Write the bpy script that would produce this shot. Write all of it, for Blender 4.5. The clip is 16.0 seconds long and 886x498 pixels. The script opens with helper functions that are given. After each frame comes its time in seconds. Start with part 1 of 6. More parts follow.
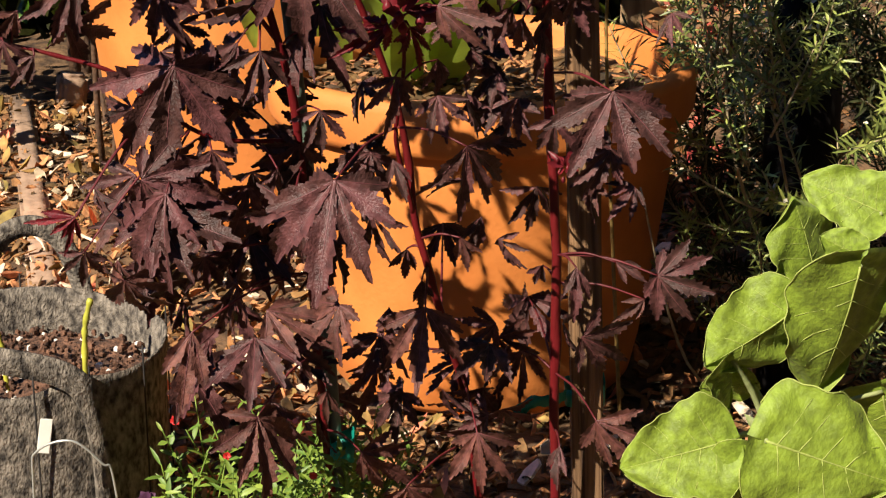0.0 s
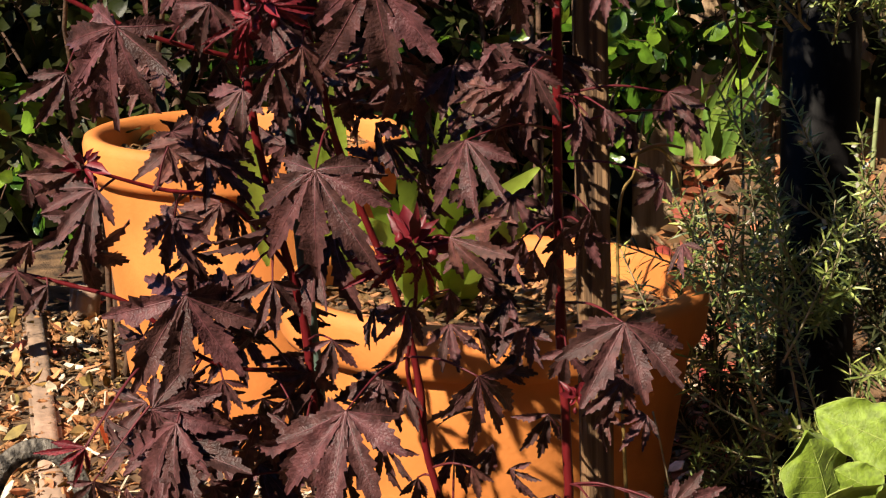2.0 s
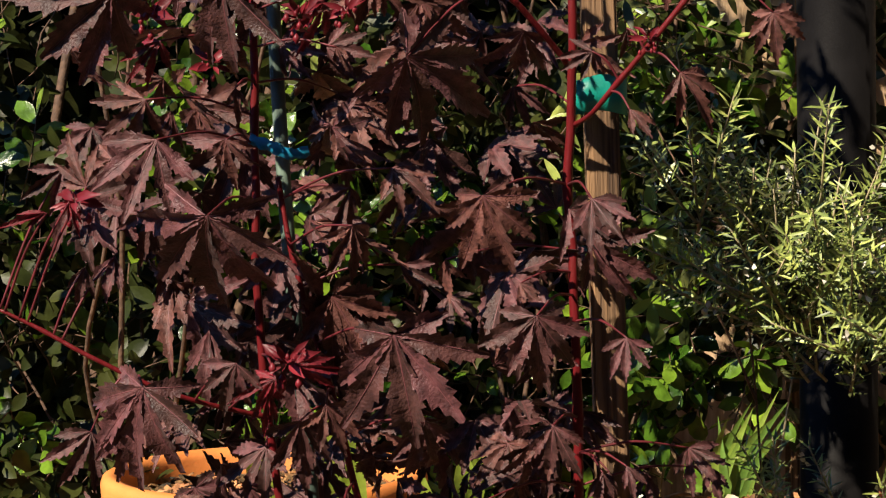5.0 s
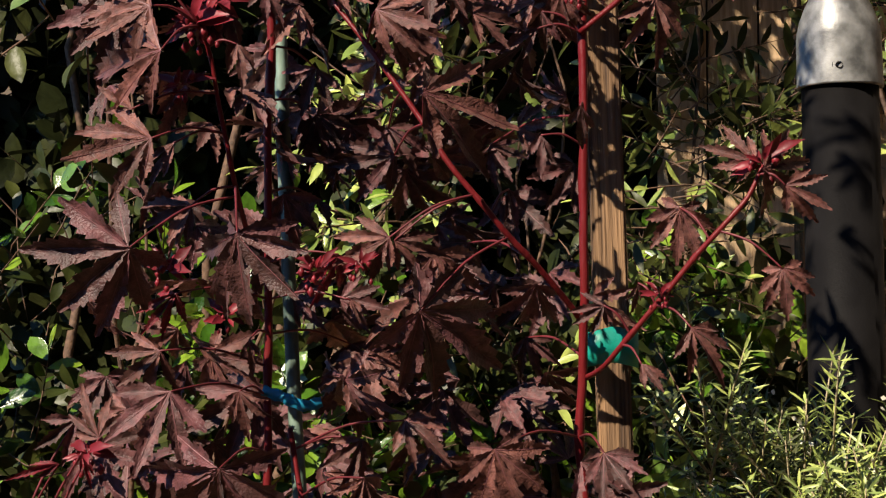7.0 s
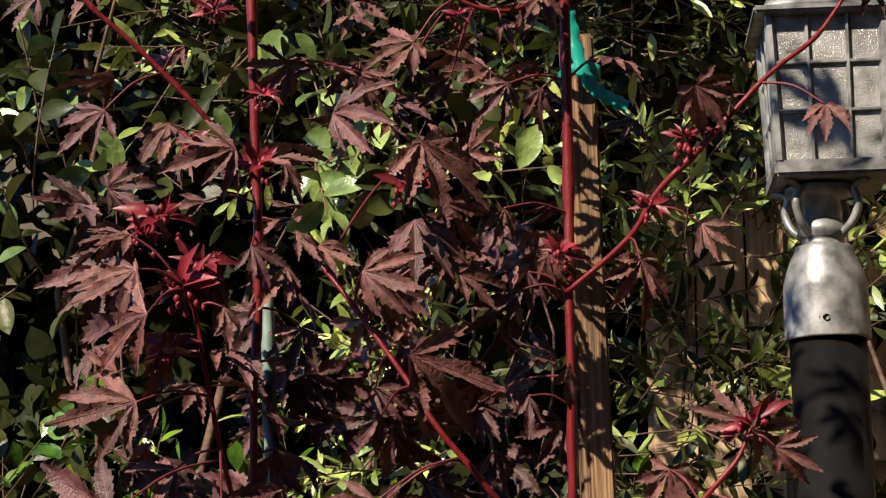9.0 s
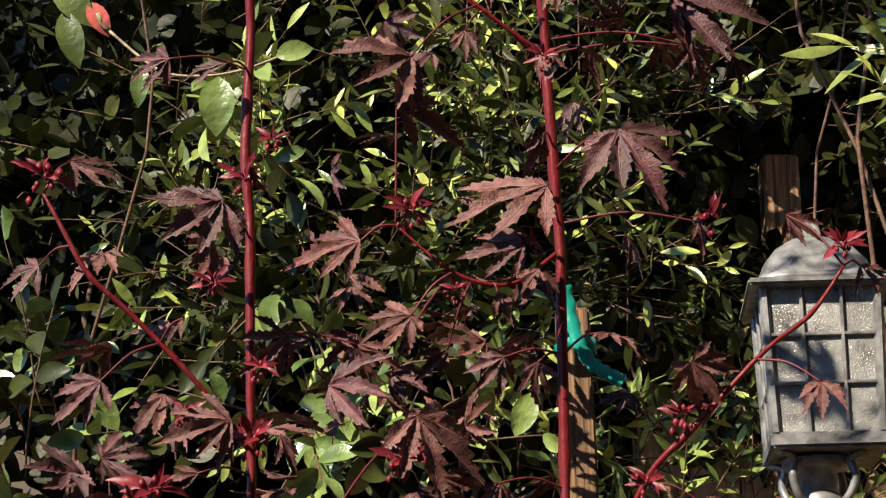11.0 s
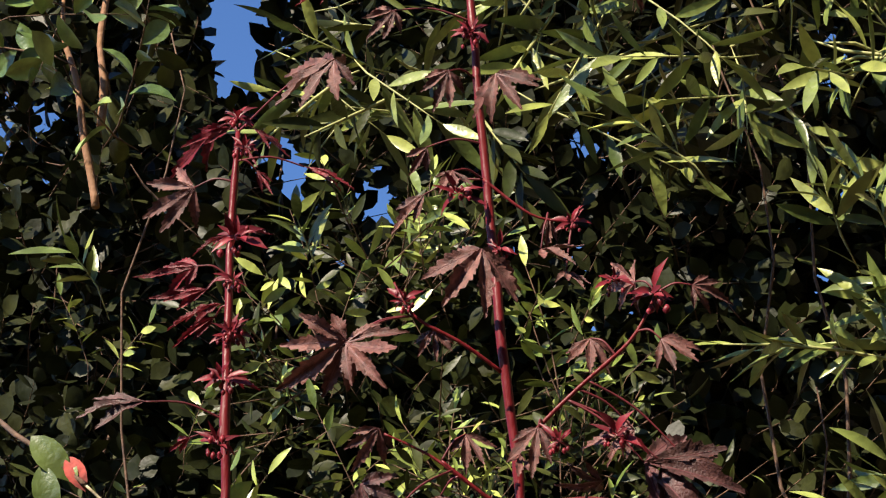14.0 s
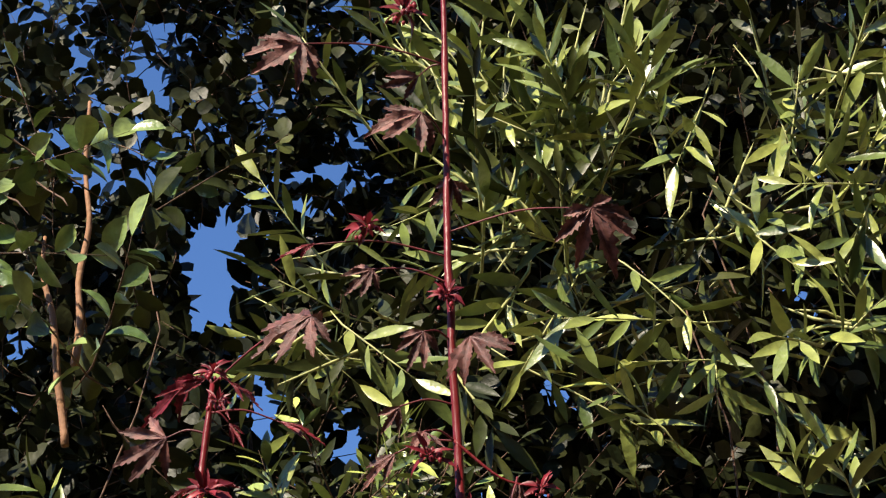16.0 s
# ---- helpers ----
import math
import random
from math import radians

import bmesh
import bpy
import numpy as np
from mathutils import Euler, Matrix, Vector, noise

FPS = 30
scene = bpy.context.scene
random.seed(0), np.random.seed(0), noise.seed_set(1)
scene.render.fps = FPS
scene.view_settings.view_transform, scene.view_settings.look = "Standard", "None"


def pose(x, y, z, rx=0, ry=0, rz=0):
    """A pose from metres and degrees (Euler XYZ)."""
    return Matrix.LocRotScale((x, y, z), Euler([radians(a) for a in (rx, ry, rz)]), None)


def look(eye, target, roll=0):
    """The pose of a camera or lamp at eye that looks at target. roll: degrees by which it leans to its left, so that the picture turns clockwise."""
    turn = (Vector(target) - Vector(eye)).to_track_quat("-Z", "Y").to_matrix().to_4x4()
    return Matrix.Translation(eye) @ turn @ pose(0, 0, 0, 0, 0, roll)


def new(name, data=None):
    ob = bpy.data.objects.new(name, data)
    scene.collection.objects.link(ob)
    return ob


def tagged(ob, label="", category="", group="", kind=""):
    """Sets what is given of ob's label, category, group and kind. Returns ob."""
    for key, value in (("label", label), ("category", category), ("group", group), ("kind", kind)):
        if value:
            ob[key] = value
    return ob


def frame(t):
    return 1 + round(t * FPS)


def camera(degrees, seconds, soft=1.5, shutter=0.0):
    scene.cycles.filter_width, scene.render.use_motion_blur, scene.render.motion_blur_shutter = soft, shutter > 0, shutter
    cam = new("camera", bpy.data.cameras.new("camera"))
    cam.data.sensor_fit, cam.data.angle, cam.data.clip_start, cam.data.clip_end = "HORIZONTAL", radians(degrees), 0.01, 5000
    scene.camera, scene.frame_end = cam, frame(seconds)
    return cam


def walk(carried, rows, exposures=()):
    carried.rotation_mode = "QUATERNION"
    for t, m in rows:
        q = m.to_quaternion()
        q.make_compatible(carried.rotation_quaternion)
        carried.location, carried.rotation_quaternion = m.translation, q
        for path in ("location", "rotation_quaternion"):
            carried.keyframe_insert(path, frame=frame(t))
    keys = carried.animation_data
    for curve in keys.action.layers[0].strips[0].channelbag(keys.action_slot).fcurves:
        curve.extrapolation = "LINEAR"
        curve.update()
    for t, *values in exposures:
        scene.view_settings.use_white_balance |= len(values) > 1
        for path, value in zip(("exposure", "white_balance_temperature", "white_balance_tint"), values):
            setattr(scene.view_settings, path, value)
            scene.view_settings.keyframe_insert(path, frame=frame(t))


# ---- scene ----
cam = camera(25.25, 16.0, soft=1.25)
# seconds, tilt up, turn to the right, lean, eye: a held camera tips slowly upwards and rises on its arm
PATH = [
    (0, -17.97, 0.76, -0.38, -0.004, -0.000, 1.216),
    (0.5, -16.63, 0.68, -0.46, -0.004, 0.002, 1.221),
    (1, -15.48, 0.55, -0.63, -0.002, 0.012, 1.229),
    (1.5, -13.87, 0.55, -0.37, -0.001, 0.012, 1.243),
    (2, -12.23, 0.43, -0.29, -0.003, 0.012, 1.251),
    (2.5, -10.31, 0.35, -0.40, -0.006, 0.006, 1.261),
    (3, -8.48, 0.22, -0.45, -0.008, -0.001, 1.271),
    (3.5, -6.93, 0.27, -0.61, -0.010, -0.010, 1.277),
    (3.7, -6.38, 0.33, -0.77, -0.009, -0.006, 1.275),
    (5.8, -0.78, 0.07, -0.09, -0.016, 0.003, 1.309),
    (6, -0.13, 0.11, 0.01, -0.016, 0.005, 1.309),
    (6.5, 1.81, -0.01, -0.07, -0.017, -0.004, 1.318),
    (7, 3.52, -0.11, -0.13, -0.017, -0.012, 1.327),
    (7.5, 5.09, 0.19, -0.21, -0.016, -0.018, 1.335),
    (8, 6.53, 0.16, -0.38, -0.013, -0.015, 1.344),
    (8.2, 7.23, 0.22, -0.47, -0.013, -0.013, 1.347),
    (10.3, 15.03, 0.18, -0.21, -0.011, 0.001, 1.376),
    (10.5, 15.72, 0.25, -0.14, -0.013, -0.001, 1.376),
    (11, 17.57, 0.34, 0.08, -0.013, -0.011, 1.383),
    (11.5, 19.32, 0.45, -0.03, -0.012, -0.011, 1.390),
    (12, 21.54, 0.66, -0.09, -0.011, -0.010, 1.397),
    (12.5, 23.93, 0.81, -0.12, -0.010, -0.014, 1.404),
    (13, 26.08, 0.82, -0.09, -0.007, -0.028, 1.410),
    (13.5, 27.95, 0.69, 0.19, -0.004, -0.027, 1.420),
    (14, 29.86, 0.64, 0.54, 0.002, -0.027, 1.428),
    (14.5, 31.60, 0.83, 0.76, 0.001, -0.038, 1.435),
    (15, 33.31, 1.30, 1.24, -0.001, -0.054, 1.441),
    (15.5, 35.03, 1.65, 1.82, -0.004, -0.068, 1.439),
    (16, 36.61, 1.45, 2.21, -0.003, -0.066, 1.447),
]


def aim(tilt, turn, lean, *eye):
    p, y = radians(tilt), radians(turn)
    ahead = Vector((math.sin(y) * math.cos(p), math.cos(y) * math.cos(p), math.sin(p)))
    return look(eye, Vector(eye) + 2 * ahead, lean)


walk(cam, [(row[0], aim(*row[1:])) for row in PATH], exposures=[(0, 0.93), (2, 1.02), (4, 1.05), (8, 1.17), (12, 1.36), (16, 1.46)])

# ---- light ----
SUN_AZ, SUN_EL = 224.0, 40.0  # compass bearing of the sun (0 = +y, clockwise), height
world = bpy.data.worlds.new("sky")
scene.world = world
world.use_nodes = True
wn = world.node_tree.nodes
sky = wn.new("ShaderNodeTexSky")
sky.sky_type = "NISHITA"
sky.sun_disc = False
sky.air_density, sky.dust_density, sky.ozone_density = 0.75, 0.0, 9.0
sky.sun_elevation, sky.sun_rotation = radians(SUN_EL), radians(SUN_AZ)
wn["Background"].inputs[1].default_value = 0.095
world.node_tree.links.new(sky.outputs[0], wn["Background"].inputs[0])
sun = bpy.data.lights.new("sun", "SUN")
sun.energy, sun.angle, sun.color = 5.0, radians(0.53), (1.0, 0.87, 0.70)
sun_ob = new("sun", sun)
az, el = radians(SUN_AZ), radians(SUN_EL)
sun_dir = Vector((math.sin(az) * math.cos(el), math.cos(az) * math.cos(el), math.sin(el)))
sun_ob.matrix_world = look(sun_dir * 20, (0, 0, 0))

# ---- materials ----


def material(name, colour, rough=0.6, metal=0.0, vary=0.25, scale=20.0, bump=0.15, bump_scale=80.0, spec=0.5,
             second=None, per_island=0.0, trans=0.0, hue=0.0, sheen=0.0, stretch=(1, 1, 1)):
    m = bpy.data.materials.new(name)
    m.use_nodes = True
    n, l = m.node_tree.nodes, m.node_tree.links
    b = n["Principled BSDF"]
    b.inputs["Roughness"].default_value = rough
    b.inputs["Metallic"].default_value = metal
    b.inputs["Specular IOR Level"].default_value = spec
    b.inputs["Sheen Weight"].default_value, b.inputs["Sheen Roughness"].default_value = sheen, 0.4
    tc = n.new("ShaderNodeTexCoord")
    mp = n.new("ShaderNodeMapping")
    mp.inputs["Scale"].default_value = stretch
    l.new(tc.outputs["Object"], mp.inputs[0])
    big = n.new("ShaderNodeTexNoise")
    big.inputs["Scale"].default_value, big.inputs["Detail"].default_value = scale, 6
    l.new(mp.outputs[0], big.inputs[0])
    ramp = n.new("ShaderNodeMix")
    ramp.data_type = "RGBA"
    lo = [c * (1 - vary) for c in colour]
    hi = [min(1, c * (1 + vary)) for c in colour] if second is None else second
    ramp.inputs[6].default_value, ramp.inputs[7].default_value = (*lo, 1), (*hi, 1)
    rng = n.new("ShaderNodeMapRange")
    rng.inputs[1].default_value, rng.inputs[2].default_value = 0.35, 0.65
    l.new(big.outputs[0], rng.inputs[0])
    l.new(rng.outputs[0], ramp.inputs[0])
    out = ramp.outputs[2]
    if per_island:
        geo, obj = n.new("ShaderNodeNewGeometry"), n.new("ShaderNodeObjectInfo")
        add = n.new("ShaderNodeMath")
        add.operation = "ADD"
        fr = n.new("ShaderNodeMath")
        fr.operation = "FRACT"
        l.new(geo.outputs["Random Per Island"], add.inputs[0])
        l.new(obj.outputs["Random"], add.inputs[1])
        l.new(add.outputs[0], fr.inputs[0])
        hsv = n.new("ShaderNodeHueSaturation")
        v = n.new("ShaderNodeMapRange")
        v.inputs[3].default_value, v.inputs[4].default_value = 1 - per_island, 1 + per_island
        l.new(fr.outputs[0], v.inputs[0])
        l.new(v.outputs[0], hsv.inputs["Value"])
        h = n.new("ShaderNodeMapRange")
        h.inputs[3].default_value, h.inputs[4].default_value = 0.5 + hue, 0.5 - hue
        l.new(fr.outputs[0], h.inputs[0])
        l.new(h.outputs[0], hsv.inputs["Hue"])
        l.new(out, hsv.inputs["Color"])
        out = hsv.outputs[0]
    l.new(out, b.inputs["Base Color"])
    if bump:
        fine = n.new("ShaderNodeTexNoise")
        fine.inputs["Scale"].default_value, fine.inputs["Detail"].default_value = bump_scale, 5
        l.new(mp.outputs[0], fine.inputs[0])
        bm = n.new("ShaderNodeBump")
        bm.inputs["Strength"].default_value, bm.inputs["Distance"].default_value = bump, 0.01
        l.new(fine.outputs[0], bm.inputs["Height"])
        l.new(bm.outputs[0], b.inputs["Normal"])
    if trans:
        tr = n.new("ShaderNodeBsdfTranslucent")
        l.new(out, tr.inputs[0])
        mix = n.new("ShaderNodeMixShader")
        mix.inputs[0].default_value = trans
        l.new(b.outputs[0], mix.inputs[1])
        l.new(tr.outputs[0], mix.inputs[2])
        l.new(mix.outputs[0], n["Material Output"].inputs[0])
    return m


M = {
    "mulch": material("mulch", (0.075, 0.040, 0.020), 0.9, vary=0.6, scale=14, bump=0.9, bump_scale=70, second=(0.20, 0.115, 0.055)),
    "chip": material("chip", (0.235, 0.118, 0.041), 0.8, vary=0.6, scale=45, bump=0.6, per_island=0.9, hue=0.016),
    "pale_chip": material("pale_chip", (0.62, 0.50, 0.35), 0.75, vary=0.3, scale=45, bump=0.4, per_island=0.35, hue=0.02),
    "dry_leaf": material("dry_leaf", (0.42, 0.21, 0.07), 0.75, vary=0.4, scale=30, bump=0.2, per_island=0.6, hue=0.05),
    "rust_leaf": material("rust_leaf", (0.22, 0.075, 0.025), 0.75, vary=0.5, scale=30, bump=0.2, per_island=0.7, hue=0.04),
    "terracotta": material("terracotta", (0.60, 0.185, 0.034), 0.72, vary=0.14, scale=4.5, bump=0.1, bump_scale=120, second=(0.74, 0.255, 0.058)),
    "soil": material("soil", (0.085, 0.038, 0.022), 0.95, vary=0.6, scale=60, bump=1.0, bump_scale=120, second=(0.20, 0.10, 0.06)),
    "felt": material("felt", (0.06, 0.05, 0.043), 0.95, vary=0.6, scale=75, bump=0.7, bump_scale=240, second=(0.265, 0.232, 0.19), stretch=(1.2, 1.2, 0.8)),
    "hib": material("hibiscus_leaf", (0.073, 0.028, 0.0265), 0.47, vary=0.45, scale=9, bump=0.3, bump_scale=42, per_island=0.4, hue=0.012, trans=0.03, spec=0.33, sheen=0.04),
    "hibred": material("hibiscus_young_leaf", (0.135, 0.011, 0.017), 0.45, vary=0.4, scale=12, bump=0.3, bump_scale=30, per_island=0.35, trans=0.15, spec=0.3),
    # browner, lighter copy of the leaf with sunlight put into its colour
    "hiblit": material("hibiscus_lit_leaf", (0.104, 0.040, 0.032), 0.5, vary=0.45, scale=9, bump=0.3, bump_scale=42, per_island=0.35, trans=0.06, spec=0.3, sheen=0.03),
    "hibstem": material("hibiscus_stem", (0.19, 0.012, 0.017), 0.42, vary=0.4, scale=30, bump=0.3, spec=0.22, second=(0.11, 0.009, 0.010), stretch=(1, 1, 0.3)),
    "hibstalk": material("hibiscus_stalk", (0.10, 0.014, 0.018), 0.5, vary=0.3, scale=30, bump=0, spec=0.3),
    "hibrib": material("hibiscus_rib", (0.125, 0.04, 0.045), 0.5, vary=0.2, scale=30, bump=0),
    "timber": material("stake_timber", (0.10, 0.052, 0.025), 0.85, vary=0.5, scale=20, bump=0.6, bump_scale=40, stretch=(5, 5, 0.14), second=(0.27, 0.155, 0.075)),
    "board": material("fence_timber", (0.42, 0.27, 0.14), 0.8, vary=0.4, scale=12, bump=0.3, stretch=(4, 4, 0.3), second=(0.52, 0.36, 0.21)),
    "pole": material("green_stake", (0.05, 0.085, 0.07), 0.5, vary=0.5, scale=35, bump=0.2, second=(0.17, 0.24, 0.19), stretch=(1, 1, 0.3)),
    "tie": material("green_tape", (0.01, 0.30, 0.23), 0.35, vary=0.25, scale=20, bump=0.1, trans=0.3),
    "bluetie": material("blue_tape", (0.015, 0.22, 0.36), 0.35, vary=0.25, scale=20, bump=0.1, trans=0.3),
    "black": material("black_paint", (0.006, 0.0055, 0.0055), 0.5, vary=0.3, scale=15, spec=0.05, bump=0.08, bump_scale=400),
    "lampmetal": material("lantern_paint", (0.155, 0.155, 0.15), 0.42, metal=0.25, vary=0.5, scale=40, bump=0.06, bump_scale=400),
    "lampglass": material("lantern_glass", (0.17, 0.17, 0.155), 0.18, vary=0.5, scale=30, bump=0.35, bump_scale=520),
    "egg": material("eggplant_leaf", (0.195, 0.28, 0.026), 0.62, vary=0.28, scale=11, bump=0.22, bump_scale=34, trans=0.16, sheen=0.12),
    "eggvein": material("eggplant_vein", (0.36, 0.43, 0.10), 0.7, vary=0.15, scale=20, bump=0.2, trans=0.2),
    "thread": material("seam_thread", (0.018, 0.016, 0.015), 0.9, vary=0.3, scale=80, bump=0.2),
    "eggpale": material("eggplant_underside", (0.33, 0.38, 0.16), 0.7, vary=0.15, scale=20, bump=0.2, trans=0.2),
    "rosemary": material("rosemary_needle", (0.205, 0.255, 0.062), 0.45, vary=0.3, scale=60, bump=0, per_island=0.6, hue=0.02, trans=0.1),
    "flower": material("pale_flower", (0.55, 0.52, 0.42), 0.7, vary=0.2, scale=60, bump=0, per_island=0.2),
    "twig": material("twig_bark", (0.085, 0.045, 0.024), 0.8, vary=0.4, scale=50, bump=0.4),
    "tanbark": material("tan_bark", (0.40, 0.19, 0.07), 0.8, vary=0.5, scale=30, bump=0.4, second=(0.20, 0.10, 0.05)),
    "paletwig": material("pale_twig", (0.33, 0.27, 0.16), 0.8, vary=0.3, scale=50, bump=0.3),
    "bay": material("bay_leaf", (0.072, 0.140, 0.012), 0.26, vary=0.35, scale=30, bump=0.3, bump_scale=50, per_island=0.65, hue=0.03, trans=0.09, spec=0.5),
    "feijoa": material("feijoa_leaf", (0.13, 0.185, 0.05), 0.3, vary=0.35, scale=25, bump=0.4, bump_scale=45, per_island=0.4, hue=0.02, trans=0.03, spec=0.5),
    "narrow": material("lance_leaf", (0.140, 0.175, 0.042), 0.34, vary=0.3, scale=25, bump=0.25, bump_scale=60, per_island=0.55, hue=0.025, trans=0.06),
    "willow": material("willowy_leaf", (0.210, 0.265, 0.060), 0.34, vary=0.3, scale=25, bump=0.25, bump_scale=60, per_island=0.55, hue=0.025, trans=0.06),
    # near-black leaf colour that holds the deep shade of the background
    "backshade": material("crown_leaf", (0.015, 0.018, 0.005), 0.45, vary=0.3, scale=25, bump=0.25, bump_scale=50, per_island=0.5, hue=0.02, trans=0.04, spec=0.14),
    # inner shade of the crowns, put into a dark leaf colour
    "shadeleaf": material("shade_leaf", (0.028, 0.035, 0.008), 0.42, vary=0.3, scale=25, bump=0.2, bump_scale=50, per_island=0.5, hue=0.02, trans=0.04, spec=0.18),
    "shoot": material("green_shoot", (0.28, 0.29, 0.10), 0.6, vary=0.3, scale=40, bump=0.1),
    # needle colour darkened to hold the shade inside the rosemary
    "rosemary_shaded": material("rosemary_shaded_needle", (0.04, 0.046, 0.016), 0.6, vary=0.3, scale=60, bump=0, per_island=0.45, hue=0.02, trans=0.03, spec=0.2),
    "lime": material("lily_leaf", (0.34, 0.45, 0.06), 0.45, vary=0.2, scale=15, bump=0.15, trans=0.35),
    "herb": material("herb_leaf", (0.17, 0.27, 0.04), 0.5, vary=0.2, scale=30, bump=0.1, per_island=0.3, hue=0.02, trans=0.2),
    "redflower": material("red_flower", (0.5, 0.02, 0.02), 0.5, vary=0.2, bump=0),
    "purple": material("purple_flower", (0.09, 0.03, 0.08), 0.6, vary=0.3, bump=0.2),
    "stub": material("yellow_stem", (0.42, 0.42, 0.05), 0.5, vary=0.2, scale=40, bump=0.1),
    "perlite": material("perlite", (0.72, 0.68, 0.62), 0.9, vary=0.1, bump=0),
    "white": material("white_tag", (0.75, 0.74, 0.68), 0.5, vary=0.06, bump=0),
    "wire": material("galvanised_wire", (0.55, 0.58, 0.55), 0.35, metal=0.6, vary=0.1, bump=0),
    "stone": material("edging_stone", (0.33, 0.22, 0.15), 0.85, vary=0.25, scale=12, bump=0.5, bump_scale=50),
    "wall": material("sky_block_wall", (0.10, 0.075, 0.05), 0.85, vary=0.15, scale=4, bump=0.2),
}

# ---- mesh helpers ----


def smooth(me):
    for p in me.polygons:
        p.use_smooth = True


def mesh_of(name, verts, faces, mat, soft=False):
    me = bpy.data.meshes.new(name)
    me.from_pydata([tuple(v) for v in verts], [], faces)
    me.update()
    me.materials.append(mat)
    if soft:
        smooth(me)
    return me


def part(name, bm_or_mesh, mat, parent, label="", soft=False):
    if isinstance(bm_or_mesh, bmesh.types.BMesh):
        me = bpy.data.meshes.new(name)
        bm_or_mesh.to_mesh(me)
        bm_or_mesh.free()
        me.materials.append(mat)
        if soft:
            smooth(me)
    else:
        me = bm_or_mesh
    ob = new(name, me)
    if parent is not None:
        ob.parent = parent
    if label:
        tagged(ob, label)
    return ob


def thing(name, at, label, category, group="", kind=""):
    ob = new(name)
    ob.empty_display_size = 0.05
    ob.matrix_world = at if isinstance(at, Matrix) else Matrix.Translation(at)
    return tagged(ob, label, category, group, kind)


def box_bm(sx, sy, sz, at=(0, 0, 0), bevel=0.004):
    bm = bmesh.new()
    bmesh.ops.create_cube(bm, size=1, matrix=Matrix.Translation(at) @ Matrix.Diagonal((sx, sy, sz, 1)))
    if bevel:
        bmesh.ops.bevel(bm, geom=bm.edges[:], offset=bevel, segments=2, affect="EDGES")
    return bm


def lathe(profile, n=48, wobble=0.0, seed=0, centre=(0, 0, 0)):
    """A turned body from (radius, height) pairs."""
    verts, faces = [], []
    for r, z in profile:
        for k in range(n):
            a = 2 * math.pi * k / n
            rr = r * (1 + wobble * noise.noise(Vector((math.cos(a) * 1.3 + seed, math.sin(a) * 1.3, z * 4))))
            verts.append((centre[0] + rr * math.cos(a), centre[1] + rr * math.sin(a), centre[2] + z))
    for i in range(len(profile) - 1):
        for k in range(n):
            k2 = (k + 1) % n
            faces.append((i * n + k, i * n + k2, (i + 1) * n + k2, (i + 1) * n + k))
    return verts, faces


def tube(points, radii, n=7):
    """A bent round rod through the points."""
    pts = [Vector(p) for p in points]
    verts, faces = [], []
    for i, p in enumerate(pts):
        d = (pts[min(i + 1, len(pts) - 1)] - pts[max(i - 1, 0)]).normalized()
        s = d.cross(Vector((0.13, 1, 0.07))).normalized()
        u = d.cross(s)
        r = radii[i] if isinstance(radii, (list, tuple)) else radii
        for k in range(n):
            a = 2 * math.pi * k / n
            verts.append(p + r * (math.cos(a) * s + math.sin(a) * u))
    for i in range(len(pts) - 1):
        for k in range(n):
            k2 = (k + 1) % n
            faces.append((i * n + k, i * n + k2, (i + 1) * n + k2, (i + 1) * n + k))
    faces.append(tuple(range(n))[::-1])
    faces.append(tuple(range((len(pts) - 1) * n, len(pts) * n)))
    return verts, faces


def bend(points, steps=6):
    """More points along a smooth line through the given ones."""
    pts = [Vector(p) for p in points]
    out = []
    for i in range(len(pts) - 1):
        p0, p1, p2, p3 = pts[max(i - 1, 0)], pts[i], pts[i + 1], pts[min(i + 2, len(pts) - 1)]
        for k in range(steps):
            t = k / steps
            out.append(0.5 * ((2 * p1) + (p2 - p0) * t + (2 * p0 - 5 * p1 + 4 * p2 - p3) * t * t + (3 * p1 - p0 - 3 * p2 + p3) * t ** 3))
    out.append(pts[-1])
    return out


class Heap:
    """Many small pieces gathered for one joined mesh."""

    def __init__(self):
        self.v, self.f = [], []

    def add(self, verts, faces, m=None):
        k = len(self.v)
        self.v += [m @ Vector(v) for v in verts] if m is not None else [Vector(v) for v in verts]
        self.f += [tuple(i + k for i in f) for f in faces]

    def mesh(self, name, mat, soft=True):
        return mesh_of(name, self.v, self.f, mat, soft)


def blade(length, width, fold=0.25, droop=0.15, peak=0.5, n=4, tip=1.0):
    """A simple leaf along +z with its upper face towards -y: folded along the rib and drooping."""
    verts, faces = [(0, 0, 0)], []
    for i in range(1, n):
        s = i / n
        w = width / 2 * (math.sin(math.pi * s ** (math.log(0.5) / math.log(peak)))) ** tip
        y = droop * length * s * s
        verts += [(-w, y - fold * w, s * length), (0, y, s * length), (w, y - fold * w, s * length)]
    verts.append((0, droop * length, length))
    last = len(verts) - 1
    faces += [(0, 2, 1), (0, 3, 2)]
    for i in range(n - 2):
        a = 1 + 3 * i
        faces += [(a, a + 1, a + 4, a + 3), (a + 1, a + 2, a + 5, a + 4)]
    a = 1 + 3 * (n - 2)
    faces += [(a, a + 1, last), (a + 1, a + 2, last)]
    return verts, faces


